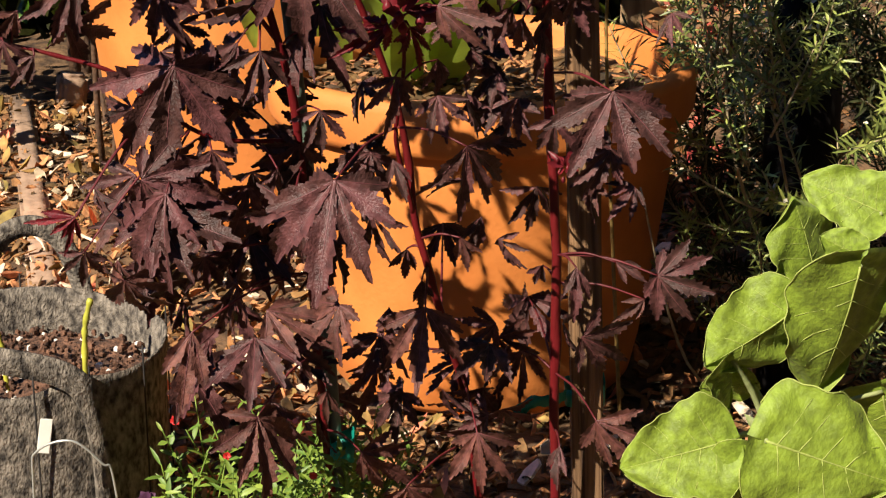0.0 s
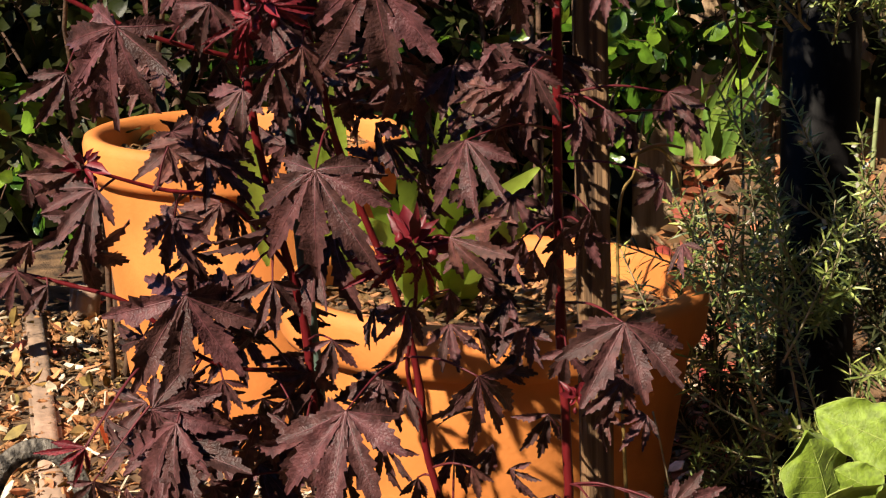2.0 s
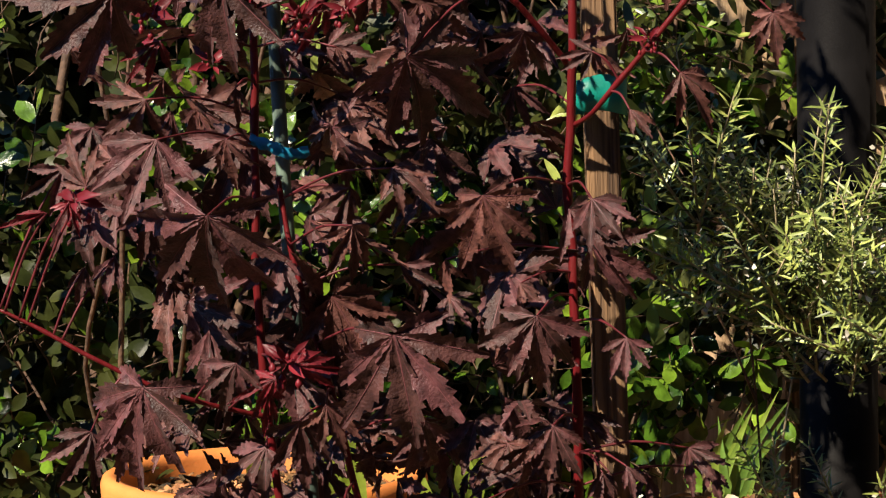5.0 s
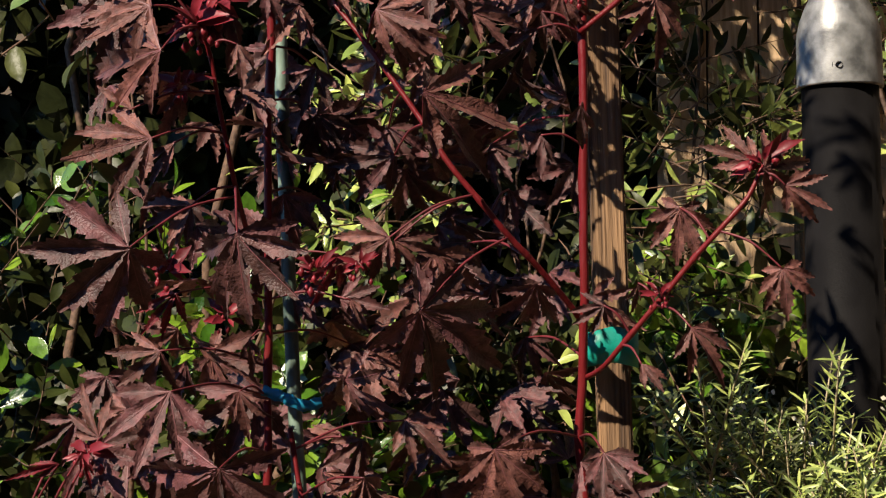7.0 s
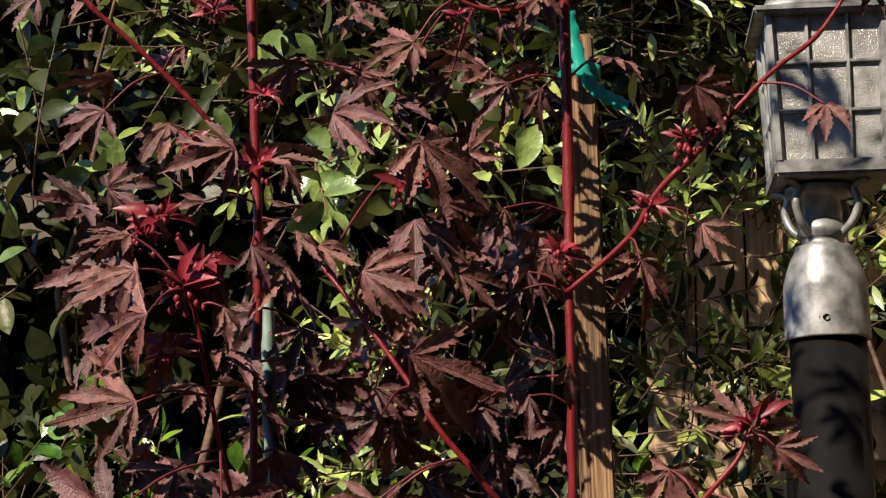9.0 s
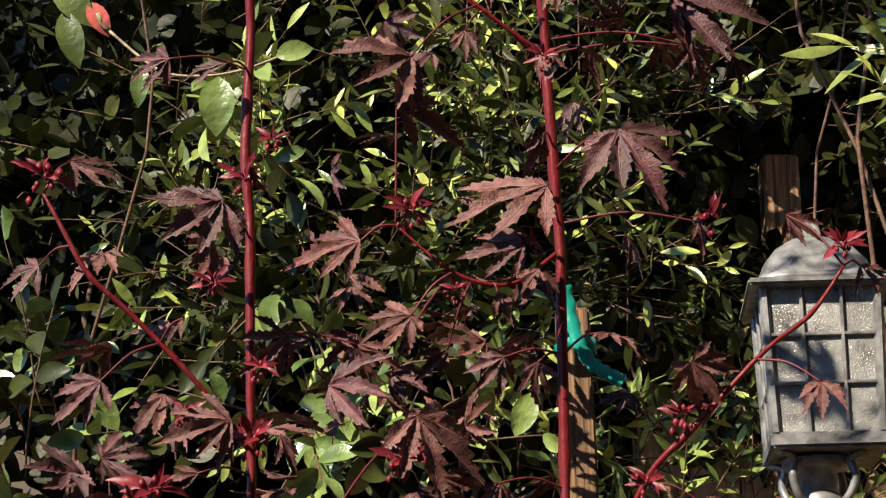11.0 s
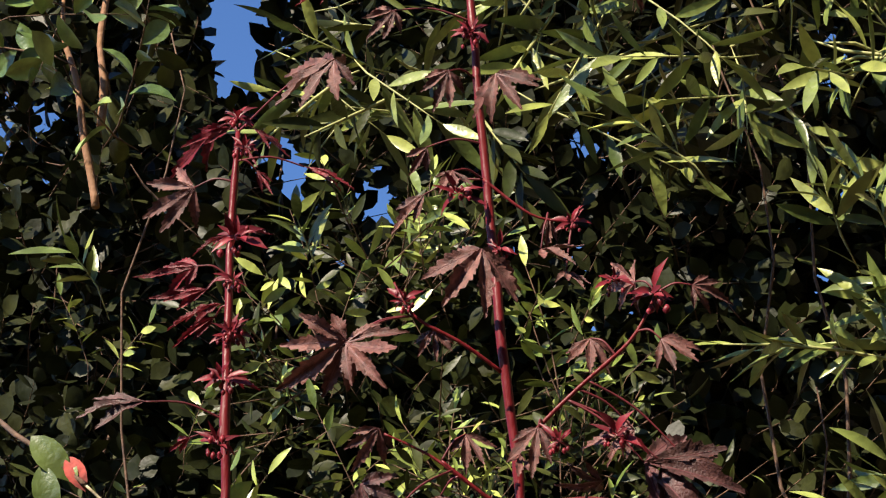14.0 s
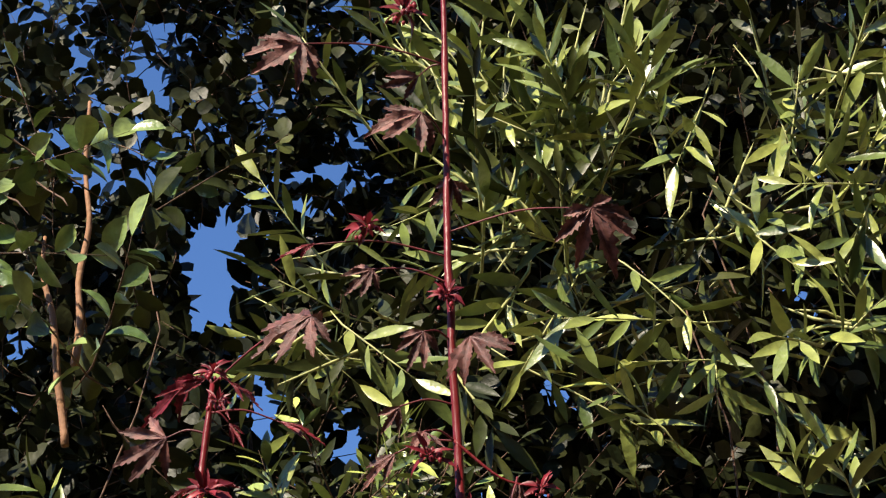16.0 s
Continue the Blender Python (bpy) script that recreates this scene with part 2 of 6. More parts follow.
def frame_for(at, out, normal, size=1.0):
    """A pose whose z runs along out and whose -y looks along normal."""
    z = Vector(out).normalized()
    y = -(Vector(normal) - Vector(normal).dot(z) * z)
    if y.length < 1e-4:
        y = z.orthogonal()
    y.normalize()
    x = y.cross(z)
    m = Matrix((x, y, z)).transposed().to_4x4()
    m.translation = Vector(at)
    return m @ Matrix.Scale(size, 4)


def rnd(a, b):
    return random.uniform(a, b)


def rand_dir(up=0.0):
    v = Vector((random.gauss(0, 1), random.gauss(0, 1), random.gauss(0, 1) + up))
    return v.normalized()

# ---- ground ----


def ground_height(x, y):
    """Gently uneven, with a low bank of litter behind the rosemary."""
    bank = 0.53 * max(0.0, min(1.0, (y - 3.4) / 0.75)) * max(0.0, min(1.0, (x - 0.36) / 0.22)) * max(0.0, min(1.0, (4.75 - y) / 0.5))
    return bank * bank * (1.56 - bank) * 1.8 + 0.018 * noise.noise(Vector((x * 2.2, y * 2.2, 0))) + 0.008 * noise.noise(Vector((x * 9, y * 9, 3))) - 0.008


def make_ground():
    xs = [-400, -60, -12, -4] + [-2 + 0.05 * i for i in range(81)] + [4, 12, 60, 400]
    ys = [-400, -60, -12, -3, 0.5] + [1.2 + 0.05 * i for i in range(95)] + [7, 12, 60, 400]
    verts = [(x, y, ground_height(x, y) if abs(x) < 3 and 0.5 < y < 6.5 else 0) for y in ys for x in xs]
    w = len(xs)
    faces = [(j * w + i, j * w + i + 1, (j + 1) * w + i + 1, (j + 1) * w + i) for j in range(len(ys) - 1) for i in range(w - 1)]
    ob = new("ground", mesh_of("ground", verts, faces, M["mulch"], True))
    tagged(ob, "brown garden soil covered in wood mulch", "ground", kind="structure")


make_ground()


def chip_piece():
    """A shredded flake of bark: an uneven, slightly bent strip with some thickness."""
    l, w, h = rnd(0.006, 0.03) * rnd(0.6, 1.3), rnd(0.003, 0.012), rnd(0.0015, 0.005)
    bow = rnd(-0.3, 0.35) * l
    a = [(-l, -w * rnd(0.2, 0.9)), (0, -w * rnd(0.7, 1.2)), (l * rnd(0.8, 1.1), -w * rnd(0.1, 0.7)), (l * rnd(0.7, 1), w * rnd(0.2, 0.8)), (0, w * rnd(0.6, 1.2)), (-l * rnd(0.7, 1), w * rnd(0.3, 0.9))]
    low = [(x, y, 0.6 * bow * (1 - (x / l) ** 2)) for x, y in a]
    verts = low + [(0.93 * x, 0.93 * y, z + h) for x, y, z in low]
    return verts, [(6, 7, 10, 11), (7, 8, 9, 10)] + [(k, (k + 1) % 6, 6 + (k + 1) % 6, 6 + k) for k in range(6)]


def litter(name, label, mat, count, kind_leaf, area, lift=0.0, scale=1.0):
    heap = Heap()
    for _ in range(count):
        x, y = rnd(area[0], area[1]), rnd(area[2], area[3])
        at = Matrix.Translation((x, y, ground_height(x, y) + 0.004 + lift + rnd(0, 0.012)))
        turn = Euler((random.gauss(0, 0.6), random.gauss(0, 0.6), rnd(0, 6.28))).to_matrix().to_4x4()
        if kind_leaf:
            v, f = blade(rnd(0.03, 0.065), rnd(0.016, 0.035), rnd(-0.4, 0.5), rnd(-0.2, 0.35))
            heap.add(v, f, at @ turn @ pose(0, 0, 0.006, 90))
        else:
            v, f = chip_piece()
            heap.add(v, f, at @ turn @ Matrix.Scale(scale, 4))
    ob = new(name, heap.mesh(name, mat, False))
    tagged(ob, label, "mulch", kind="stuff")


litter("wood_chips", "pale brown wood chip mulch on the soil", M["chip"], 13500, False, (-1.3, 1.2, 1.9, 5.0), scale=0.92)
litter("pale_chips", "bleached pale wood flakes among the mulch", M["pale_chip"], 900, False, (-1.3, 1.2, 1.9, 5.0), 0.008, 1.15)
litter("fallen_leaves", "dry orange and brown fallen leaves", M["dry_leaf"], 1500, True, (-1.6, 1.5, 2.0, 5.2))

litter("bank_leaves", "rusty orange and brown fallen leaves on the bank", M["rust_leaf"], 1100, True, (0.30, 0.62, 3.6, 4.6))

# ---- terracotta pots ----


def terracotta_pot(at, r_top, r_base, h, label, seed):
    pot = thing("terracotta_pot", at, label, "plant pot", "terracotta pots")
    lip = 0.085
    body = [(r_base * 0.6, 0.0), (r_base * 0.96, 0.0), (r_base, 0.012)]
    for i in range(1, 9):
        s = i / 8
        body.append((r_base + (r_top - 0.022 - r_base) * (s ** 0.85), 0.012 + s * (h - lip - 0.012)))
    v, f = lathe(body, 72, 0.004, seed)
    part("body", mesh_of("pot_body", v, f, M["terracotta"], True), None, pot)
    rim = [(r_top - 0.024, h - lip - 0.004), (r_top - 0.006, h - lip), (r_top, h - lip + 0.012), (r_top + 0.004, h - 0.02), (r_top, h - 0.006),
           (r_top - 0.012, h), (r_top - 0.03, h - 0.004), (r_top - 0.036, h - 0.02), (r_top - 0.045, h - 0.16)]
    v, f = lathe(rim, 72, 0.004, seed)
    part("rim", mesh_of("pot_rim", v, f, M["terracotta"], True), None, pot, "rolled terracotta rim")
    # soil disc, uneven
    n, verts, faces = 40, [(0, 0, h - 0.055)], []
    for j in range(1, 7):
        for k in range(n):
            a, r = 2 * math.pi * k / n, (r_top - 0.038) * j / 6
            verts.append((r * math.cos(a), r * math.sin(a), h - 0.065 + 0.012 * noise.noise(Vector((r * 8 * math.cos(a), r * 8 * math.sin(a), seed)))))
    for k in range(n):
        faces.append((0, 1 + k, 1 + (k + 1) % n))
    for j in range(5):
        for k in range(n):
            a, b = 1 + j * n + k, 1 + j * n + (k + 1) % n
            faces.append((a, a + n, b + n, b))
    part("soil", mesh_of("pot_soil", verts, faces, M["mulch"], True), None, pot, "mulched soil")
    heap = Heap()
    for _ in range(700):
        a, r = rnd(0, 6.28), (r_top - 0.05) * math.sqrt(rnd(0, 1))
        v, f = chip_piece()
        heap.add(v, f, Matrix.Translation((r * math.cos(a), r * math.sin(a), h - 0.062 + rnd(0, 0.014)))
                 @ Euler((rnd(-0.5, 0.5), rnd(-0.5, 0.5), rnd(0, 6.28))).to_matrix().to_4x4())
    chips = part("wood_chips", heap.mesh("pot_chips", M["chip"], False), None, pot, "pale wood chips")
    tagged(chips, kind="stuff")
    return pot


terracotta_pot((0.101, 3.13, 0.0), 0.345, 0.25, 0.53, "large round terracotta pot with mulched soil", 1.0)
terracotta_pot((-0.376, 4.06, 0.0), 0.333, 0.24, 0.63, "tall round terracotta pot on the mulch", 5.0)

# ---- stakes ----


def wooden_stake():
    st = thing("garden_stake", pose(0.221, 2.41, 0.0, 0.8, -1.6, 0), "weathered square timber garden stake in the soil", "stake")
    bm = box_bm(0.041, 0.041, 2.15, (0, 0, 0.985), 0.003)
    bmesh.ops.subdivide_edges(bm, edges=[e for e in bm.edges if abs(e.verts[0].co.z - e.verts[1].co.z) > 1], cuts=30)
    for v in bm.verts:
        v.co.x += 0.0015 * noise.noise(v.co * 9)
        v.co.y += 0.0015 * noise.noise(v.co * 11)
    part("post", bm, M["timber"], st)
    return st


wooden_stake()


def green_stake():
    st = thing("plant_support", (-0.107, 2.37, 0.0), "mottled green coated garden stake", "stake")
    pts = [(0.0, 0, -0.05), (-0.012, 0, 0.3), (-0.036, -0.015, 0.6), (-0.085, -0.04, 1.2), (-0.109, -0.05, 1.75)]
    v, f = tube(bend(pts, 8), 0.0085, 9)
    part("pole", mesh_of("green_pole", v, f, M["pole"], True), None, st)


green_stake()

# ---- lamp post ----


def lamp_post():
    lp = thing("lamp_post", pose(0.602, 2.98, -0.115, 0, -0.6, 0) @ Matrix.Scale(1.085, 4), "black garden lamp post with a grey glazed lantern", "lamp post")
    v, f = lathe([(0.054, 0.0), (0.054, 1.73), (0.02, 1.732)], 40)
    part("post", mesh_of("lamp_pole", v, f, M["black"], True), None, lp, "smooth black round post")
    v, f = lathe([(0.0535, 1.7235), (0.0605, 1.7235), (0.0605, 1.726), (0.0600, 1.729), (0.0592, 1.795), (0.0588, 1.800), (0.0545, 1.818), (0.0470, 1.838), (0.0405, 1.850), (0.0400, 1.856), (0.03, 1.858), (0.03, 1.868), (0.036, 1.872), (0.034, 1.885), (0.026, 1.895)], 40)
    part("cap", mesh_of("lamp_cap", v, f, M["lampmetal"], True), None, lp, "domed grey collar")
    v, f = lathe([(0.01, -0.003), (0.006, -0.003), (0.004, 0.002)], 10)
    bolt = part("bolt", mesh_of("bolt", v, f, M["black"], True), None, lp)
    bolt.matrix_basis = pose(-0.012, -0.059, 1.748, 90)
    v, f = lathe([(0.027, 1.88), (0.027, 1.925), (0.05, 1.93), (0.05, 1.94)], 24)
    part("neck", mesh_of("lamp_neck", v, f, M["lampmetal"], True), None, lp)
    for k in range(4):
        a = math.pi / 4 + math.pi / 2 * k
        c, s = math.cos(a), math.sin(a)
        pts = [(0.032 * c, 0.032 * s, 1.872), (0.052 * c, 0.052 * s, 1.888), (0.062 * c, 0.062 * s, 1.912), (0.056 * c, 0.056 * s, 1.935), (0.08 * c, 0.08 * s, 1.945)]
        v, f = tube(bend(pts, 5), 0.006, 8)
        part("scroll", mesh_of("scroll", v, f, M["lampmetal"], True), None, lp)
    lan = part("lantern", box_bm(0.172, 0.172, 0.022, (0, 0, 1.956), 0.004), M["lampmetal"], lp, "grey glazed lantern")
    lan.matrix_basis = pose(0.012, 0, 0, 0, 0, -5) @ Matrix.Diagonal((0.95, 0.95, 1, 1))
    lower, upper, z0, z1 = 0.083, 0.09, 1.967, 2.175
    part("tray", box_bm(0.215, 0.215, 0.01, (0, 0, 2.18), 0.003), M["lampmetal"], lan)
    for sx, sy in ((-1, -1), (1, -1), (1, 1), (-1, 1)):
        v, f = tube([(sx * (lower - 0.006), sy * (lower - 0.006), z0), (sx * (upper - 0.006), sy * (upper - 0.006), z1)], 0.0078, 6)
        part("corner_bar", mesh_of("corner_bar", v, f, M["lampmetal"]), None, lan)
    for k in range(4):
        m = pose(0, 0, 0, 0, 0, 90 * k)
        for i in range(-1, 2):
            for j in range(3):
                za, zb = z0 + (z1 - z0) * j / 3, z0 + (z1 - z0) * (j + 1) / 3
                ra, rb = lower + (upper - lower) * j / 3 - 0.008, lower + (upper - lower) * (j + 1) / 3 - 0.008
                wa, wb = 2 * ra / 3, 2 * rb / 3
                verts = [((i - .5) * wa, -ra, za), ((i + .5) * wa, -ra, za), ((i + .5) * wb, -rb, zb), ((i - .5) * wb, -rb, zb)]
                verts += [(x, y + 0.003, z) for x, y, z in verts]
                me = mesh_of("glass_pane", [m @ Vector(q) for q in verts], [(0, 1, 2, 3), (7, 6, 5, 4), (0, 4, 5, 1), (3, 2, 6, 7)], M["lampglass"])
                part("glass_pane", me, None, lan, "frosted glass pane" if (k, i, j) == (0, -1, 0) else "")
        for x in (-0.33, 0.33):
            v, f = tube([m @ Vector((x * lower, -lower + 0.004, z0)), m @ Vector((x * upper, -upper + 0.004, z1))], 0.0032, 6)
            part("glazing_bar", mesh_of("glazing_bar", v, f, M["lampmetal"]), None, lan)
        for j in range(1, 3):
            r = lower + (upper - lower) * j / 3
            z = z0 + (z1 - z0) * j / 3
            v, f = tube([m @ Vector((-r, -r + 0.004, z)), m @ Vector((r, -r + 0.004, z))], 0.0028, 6)
            part("glazing_bar", mesh_of("glazing_bar", v, f, M["lampmetal"]), None, lan)
    # bell-shaped square roof
    verts, faces, prof = [], [], [(0.1, 2.184), (0.1, 2.192), (0.088, 2.2), (0.078, 2.222), (0.06, 2.245), (0.036, 2.262), (0.016, 2.27), (0.014, 2.285), (0.004, 2.3)]
    n = 32
    for r, z in prof:
        for k in range(n):
            a = 2 * math.pi * k / n
            c, s = math.cos(a), math.sin(a)
            q = (abs(c) ** 5 + abs(s) ** 5) ** (-1 / 5)
            verts.append((r * q * c, r * q * s, z))
    for i in range(len(prof) - 1):
        for k in range(n):
            k2 = (k + 1) % n
            faces.append((i * n + k, i * n + k2, (i + 1) * n + k2, (i + 1) * n + k))
    faces.append(tuple(range(n))[::-1])
    part("roof", mesh_of("lantern_roof", verts, faces, M["lampmetal"], True), None, lan, "bell-shaped grey metal roof")


lamp_post()

# ---- fence behind the shrubs ----


def fence():
    fe = thing("timber_fence", (0, 5.78, 0), "sunlit tan timber board fence behind the shrubs", "fence")
    me = None
    for i in range(13):
        if me is None:
            ob = part("board", box_bm(0.146, 0.02, 3.0, (0, 0, 1.51), 0.003), M["board"], fe)
            me = ob.data
        else:
            ob = part("board", me, None, fe)
        ob.location = (0.676 + 0.152 * i, rnd(-0.003, 0.003), rnd(-0.008, 0.008))
    for z in (0.4, 2.6):
        part("rail", box_bm(2.0, 0.04, 0.09, (1.59, 0.032, z), 0.004), M["board"], fe)


fence()


def timber_pole():
    p = W_POLE
    st = thing("timber_post", p, "timber post behind the lantern, leaf shade put in its brown colour", "post")
    bm = box_bm(0.095, 0.095, 3.25, (0, 0, 1.6), 0.006)
    # stake timber instead of tan board: leaf shade goes into the colour
    part("post", bm, M["timber"], st)


W_POLE = (0.92, 5.0, 0.0)
timber_pole()


def sky_block_walls():
    """Plain walls added at the back and the sides to block sky light."""
    for name, x, y, sx, sy, h in (("wall_south", 0.75, -2.4, 4.9, 0.2, 7.5), ("wall_south_low", -2.4, -2.4, 1.4, 0.2, 3.0),
                                  ("wall_north", 0.0, 8.2, 6.6, 0.2, 5.6), ("wall_east", 3.3, 2.9, 0.2, 10.8, 8.0), ("wall_west", -3.2, 2.9, 0.2, 10.8, 1.8)):
        ob = part(name, box_bm(sx, sy, h, (0, 0, h / 2), 0.01), M["wall"], None)
        ob.location = (x, y, -0.02)
        tagged(ob, "plain brown wall added to block sky light", "wall", kind="structure")


sky_block_walls()

# ---- grow bag ----


def grow_bag():
    gb = thing("grow_bag", (-0.556, 2.52, 0.0), "round grey felt grow bag with two handles", "grow bag")
    r, h = 0.205, 0.278
    prof = [(r * 0.5, 0.0), (r * 0.97, 0.004), (r, 0.03), (r * 1.02, 0.12), (r * 1.0, 0.2), (r * 1.01, h - 0.01), (r * 1.005, h), (r * 0.985, h - 0.002), (r * 0.975, h - 0.02), (r * 0.97, 0.18)]
    v, f = lathe(prof, 64, 0.06, 3)
    v = [(x, y, z + (0.012 * noise.noise(Vector((x * 9, y * 9, 0))) if z > 0.2 else 0)) for x, y, z in v]
    part("bag", mesh_of("bag_wall", v, f, M["felt"], True), None, gb)
    for a0 in (2.2, -0.9, 0.3, -2.3, 1.2, -1.25, -1.7, -0.45, 1.7):
        pts = [((r * 1.025 + 0.001) * math.cos(a0), (r * 1.025 + 0.001) * math.sin(a0), z) for z in (0.02, 0.1, 0.2, 0.3)]
        v, f = tube(bend(pts, 4), 0.0013, 5)
        part("seam", mesh_of("seam", v, f, M["thread"], True), None, gb, "dark stitched seam")
    n, verts, faces = 40, [(0, 0, h - 0.06)], []
    for j in range(1, 13):
        for k in range(n):
            a, q = 2 * math.pi * k / n, r * 0.98 * j / 12
            p = Vector((q * math.cos(a), q * math.sin(a), 0))
            verts.append((p.x, p.y, h - 0.065 + 0.016 * noise.noise(p * 16) + 0.008 * noise.noise(p * 60)))
    faces += [(0, 1 + k, 1 + (k + 1) % n) for k in range(n)]
    for j in range(11):
        for k in range(n):
            a, b = 1 + j * n + k, 1 + j * n + (k + 1) % n
            faces.append((a, a + n, b + n, b))
    part("soil", mesh_of("bag_soil", verts, faces, M["soil"], True), None, gb, "dark crumbly potting soil")
    heap, white = Heap(), Heap()
    for _ in range(900):
        a, q = rnd(0, 6.28), r * 0.95 * math.sqrt(rnd(0, 1))
        c = (q * math.cos(a), q * math.sin(a), h - 0.066 + rnd(0, 0.012))
        k = rnd(0.002, 0.0062)
        v, f = lathe([(0.1 * k, -0.8 * k), (k, -0.3 * k), (0.9 * k, 0.5 * k), (0.1 * k, k)], 5, 0.5, rnd(0, 9), c)
        (white if random.random() < 0.07 else heap).add(v, f)
    tagged(part("perlite", white.mesh("perlite", M["perlite"], False), None, gb, "white perlite grains"), kind="stuff")
    tagged(part("soil_crumbs", heap.mesh("crumbs", M["soil"], False), None, gb), kind="stuff")

    def strap(points, width, label):
        pts = bend(points, 7)
        verts, faces = [], []
        for i, p in enumerate(pts):
            d = (pts[min(i + 1, len(pts) - 1)] - pts[max(i - 1, 0)]).normalized()
            out = Vector((p.x, p.y, 0)).normalized()
            s = d.cross(out).normalized() * width / 2
            o = out * 0.003
            verts += [p - s - o, p + s - o, p + s + o, p - s + o]
        for i in range(len(pts) - 1):
            for k in range(4):
                a, b = i * 4 + k, i * 4 + (k + 1) % 4
                faces.append((a, b, b + 4, a + 4))
        part("handle", mesh_of("handle", verts, faces, M["felt"], True), None, gb, label)

    def rim(a, z, k=1.06):
        return (r * k * math.cos(a), r * k * math.sin(a), z)
    strap([rim(-0.84, 0.05), rim(-0.86, 0.2), rim(-1.0, 0.285), rim(-1.4, 0.318, 0.95), rim(-1.9, 0.32, 0.92), rim(-2.2, 0.28), rim(-2.35, 0.2), rim(-2.4, 0.05)], 0.034, "looped felt handle")
    strap([rim(2.1, 0.2, 1.03), rim(2.02, 0.27, 1.03), rim(1.85, 0.35, 1.0), rim(1.6, 0.375, 0.99), rim(1.38, 0.35, 1.0), rim(1.25, 0.27, 1.03), rim(1.2, 0.2, 1.03)], 0.03, "upright felt handle")
    for x, y, lean, hh in ((0.09, 0.03, 0.015, 0.105), (-0.005, -0.02, -0.02, 0.115)):
        pts = [(x, y, h - 0.09), (x + lean * 0.2, y, h - 0.02), (x + lean * 0.4, y, h + 0.01), (x + lean, y, h - 0.06 + hh)]
        v, f = tube(bend(pts, 5), [0.0042 + 0.0009 * math.sin(i * 1.9) for i in range(16)], 8)
        st = tagged(new("cut_stem", mesh_of("cut_stem", v, f, M["stub"], True)), "cut yellow-green plant stem standing in the potting soil", "stem", "stems in the grow bag")
        st.location = (-0.556, 2.52, 0)
    bm = box_bm(0.016, 0.002, 0.045, (0, 0, 0), 0.0008)
    tg = tagged(part("plant_tag", bm, M["white"], None), "blank white plastic plant tag on the grow bag", "plant tag")
    tg.matrix_world = pose(-0.472, 2.282, 0.236, -6, 10, 12)
    w = [(-0.485, 2.255, 0.000), (-0.485, 2.255, 0.188), (-0.476, 2.250, 0.230), (-0.432, 2.245, 0.245), (-0.397, 2.250, 0.212), (-0.385, 2.255, 0.187), (-0.370, 2.255, 0.000)]
    v, f = tube(bend(w, 8), 0.0016, 6)
    tagged(new("wire_hoop", mesh_of("wire_hoop", v, f, M["wire"], True)), "thin bent galvanised wire hoop in the soil", "wire")


grow_bag()

# ---- shrubs ----


def twig_spray(heap_leaf, heap_twig, at, out, length, leaf, n_leaves, leaf_tilt=0.9, twig_r=0.0018, origin=Vector((0, 0, 0))):
    """A twig that carries alternate leaves."""
    out = Vector(out).normalized()
    if any(open_sky(Vector(at) + out * length * s + origin) for s in (0, 0.5, 1)):
        return
    side = out.orthogonal().normalized()
    bow = rand_dir() * length * 0.12
    pts = [Vector(at) + out * length * s + bow * s * s for s in (0, 0.35, 0.7, 1.0)]
    v, f = tube([Vector(at) - out * 0.06 + 0.02 * rand_dir()] + pts, [twig_r * 0.5, twig_r * 1.3, twig_r * 1.2, twig_r, twig_r * 0.4], 5)
    heap_twig.add(v, f)
    for i in range(n_leaves):
        s = 0.12 + 0.88 * i / max(1, n_leaves - 1)
        p = Vector(at) + out * length * s + bow * s * s
        if open_sky(p + origin):
            continue
        q = Matrix.Rotation(i * 2.4 + rnd(-0.3, 0.3), 3, out)
        sd = q @ side
        d = (out * (1.1 - leaf_tilt * 0.6) + sd * leaf_tilt + Vector((0, 0, -0.1))).normalized()
        if i == n_leaves - 1:
            d = (out + 0.2 * sd).normalized()
        nrm = (Vector((-0.1, -0.4, 0.42)) + 0.3 * out + 0.9 * rand_dir()).normalized()
        v, f = leaf()
        heap_leaf.add(v, f, frame_for(p, d, nrm))


def open_sky(p):
    """Where the crowns leave the sky open."""
    u, w = p.x / (p.y + 0.054), (p.z - 1.441) / (p.y + 0.054)
    wob = 0.6 * noise.noise(Vector((u * 45, w * 45, 0)))
    a = ((u + 0.117) / 0.025) ** 2 + ((w - 0.718) / 0.050) ** 2
    b = ((u + 0.079) / 0.013) ** 2 + ((w - 0.622) / 0.034) ** 2
    c = ((u + 0.027) / 0.013) ** 2 + ((w - 0.598) / 0.025) ** 2
    d = ((u + 0.053) / 0.02) ** 2 + ((w - 0.798) / 0.015) ** 2
    e = ((u + 0.173) / 0.02) ** 2 + ((w - 0.873) / 0.012) ** 2
    return p.y > 0 and min(a, b, c, d, e) < 0.9 + wob


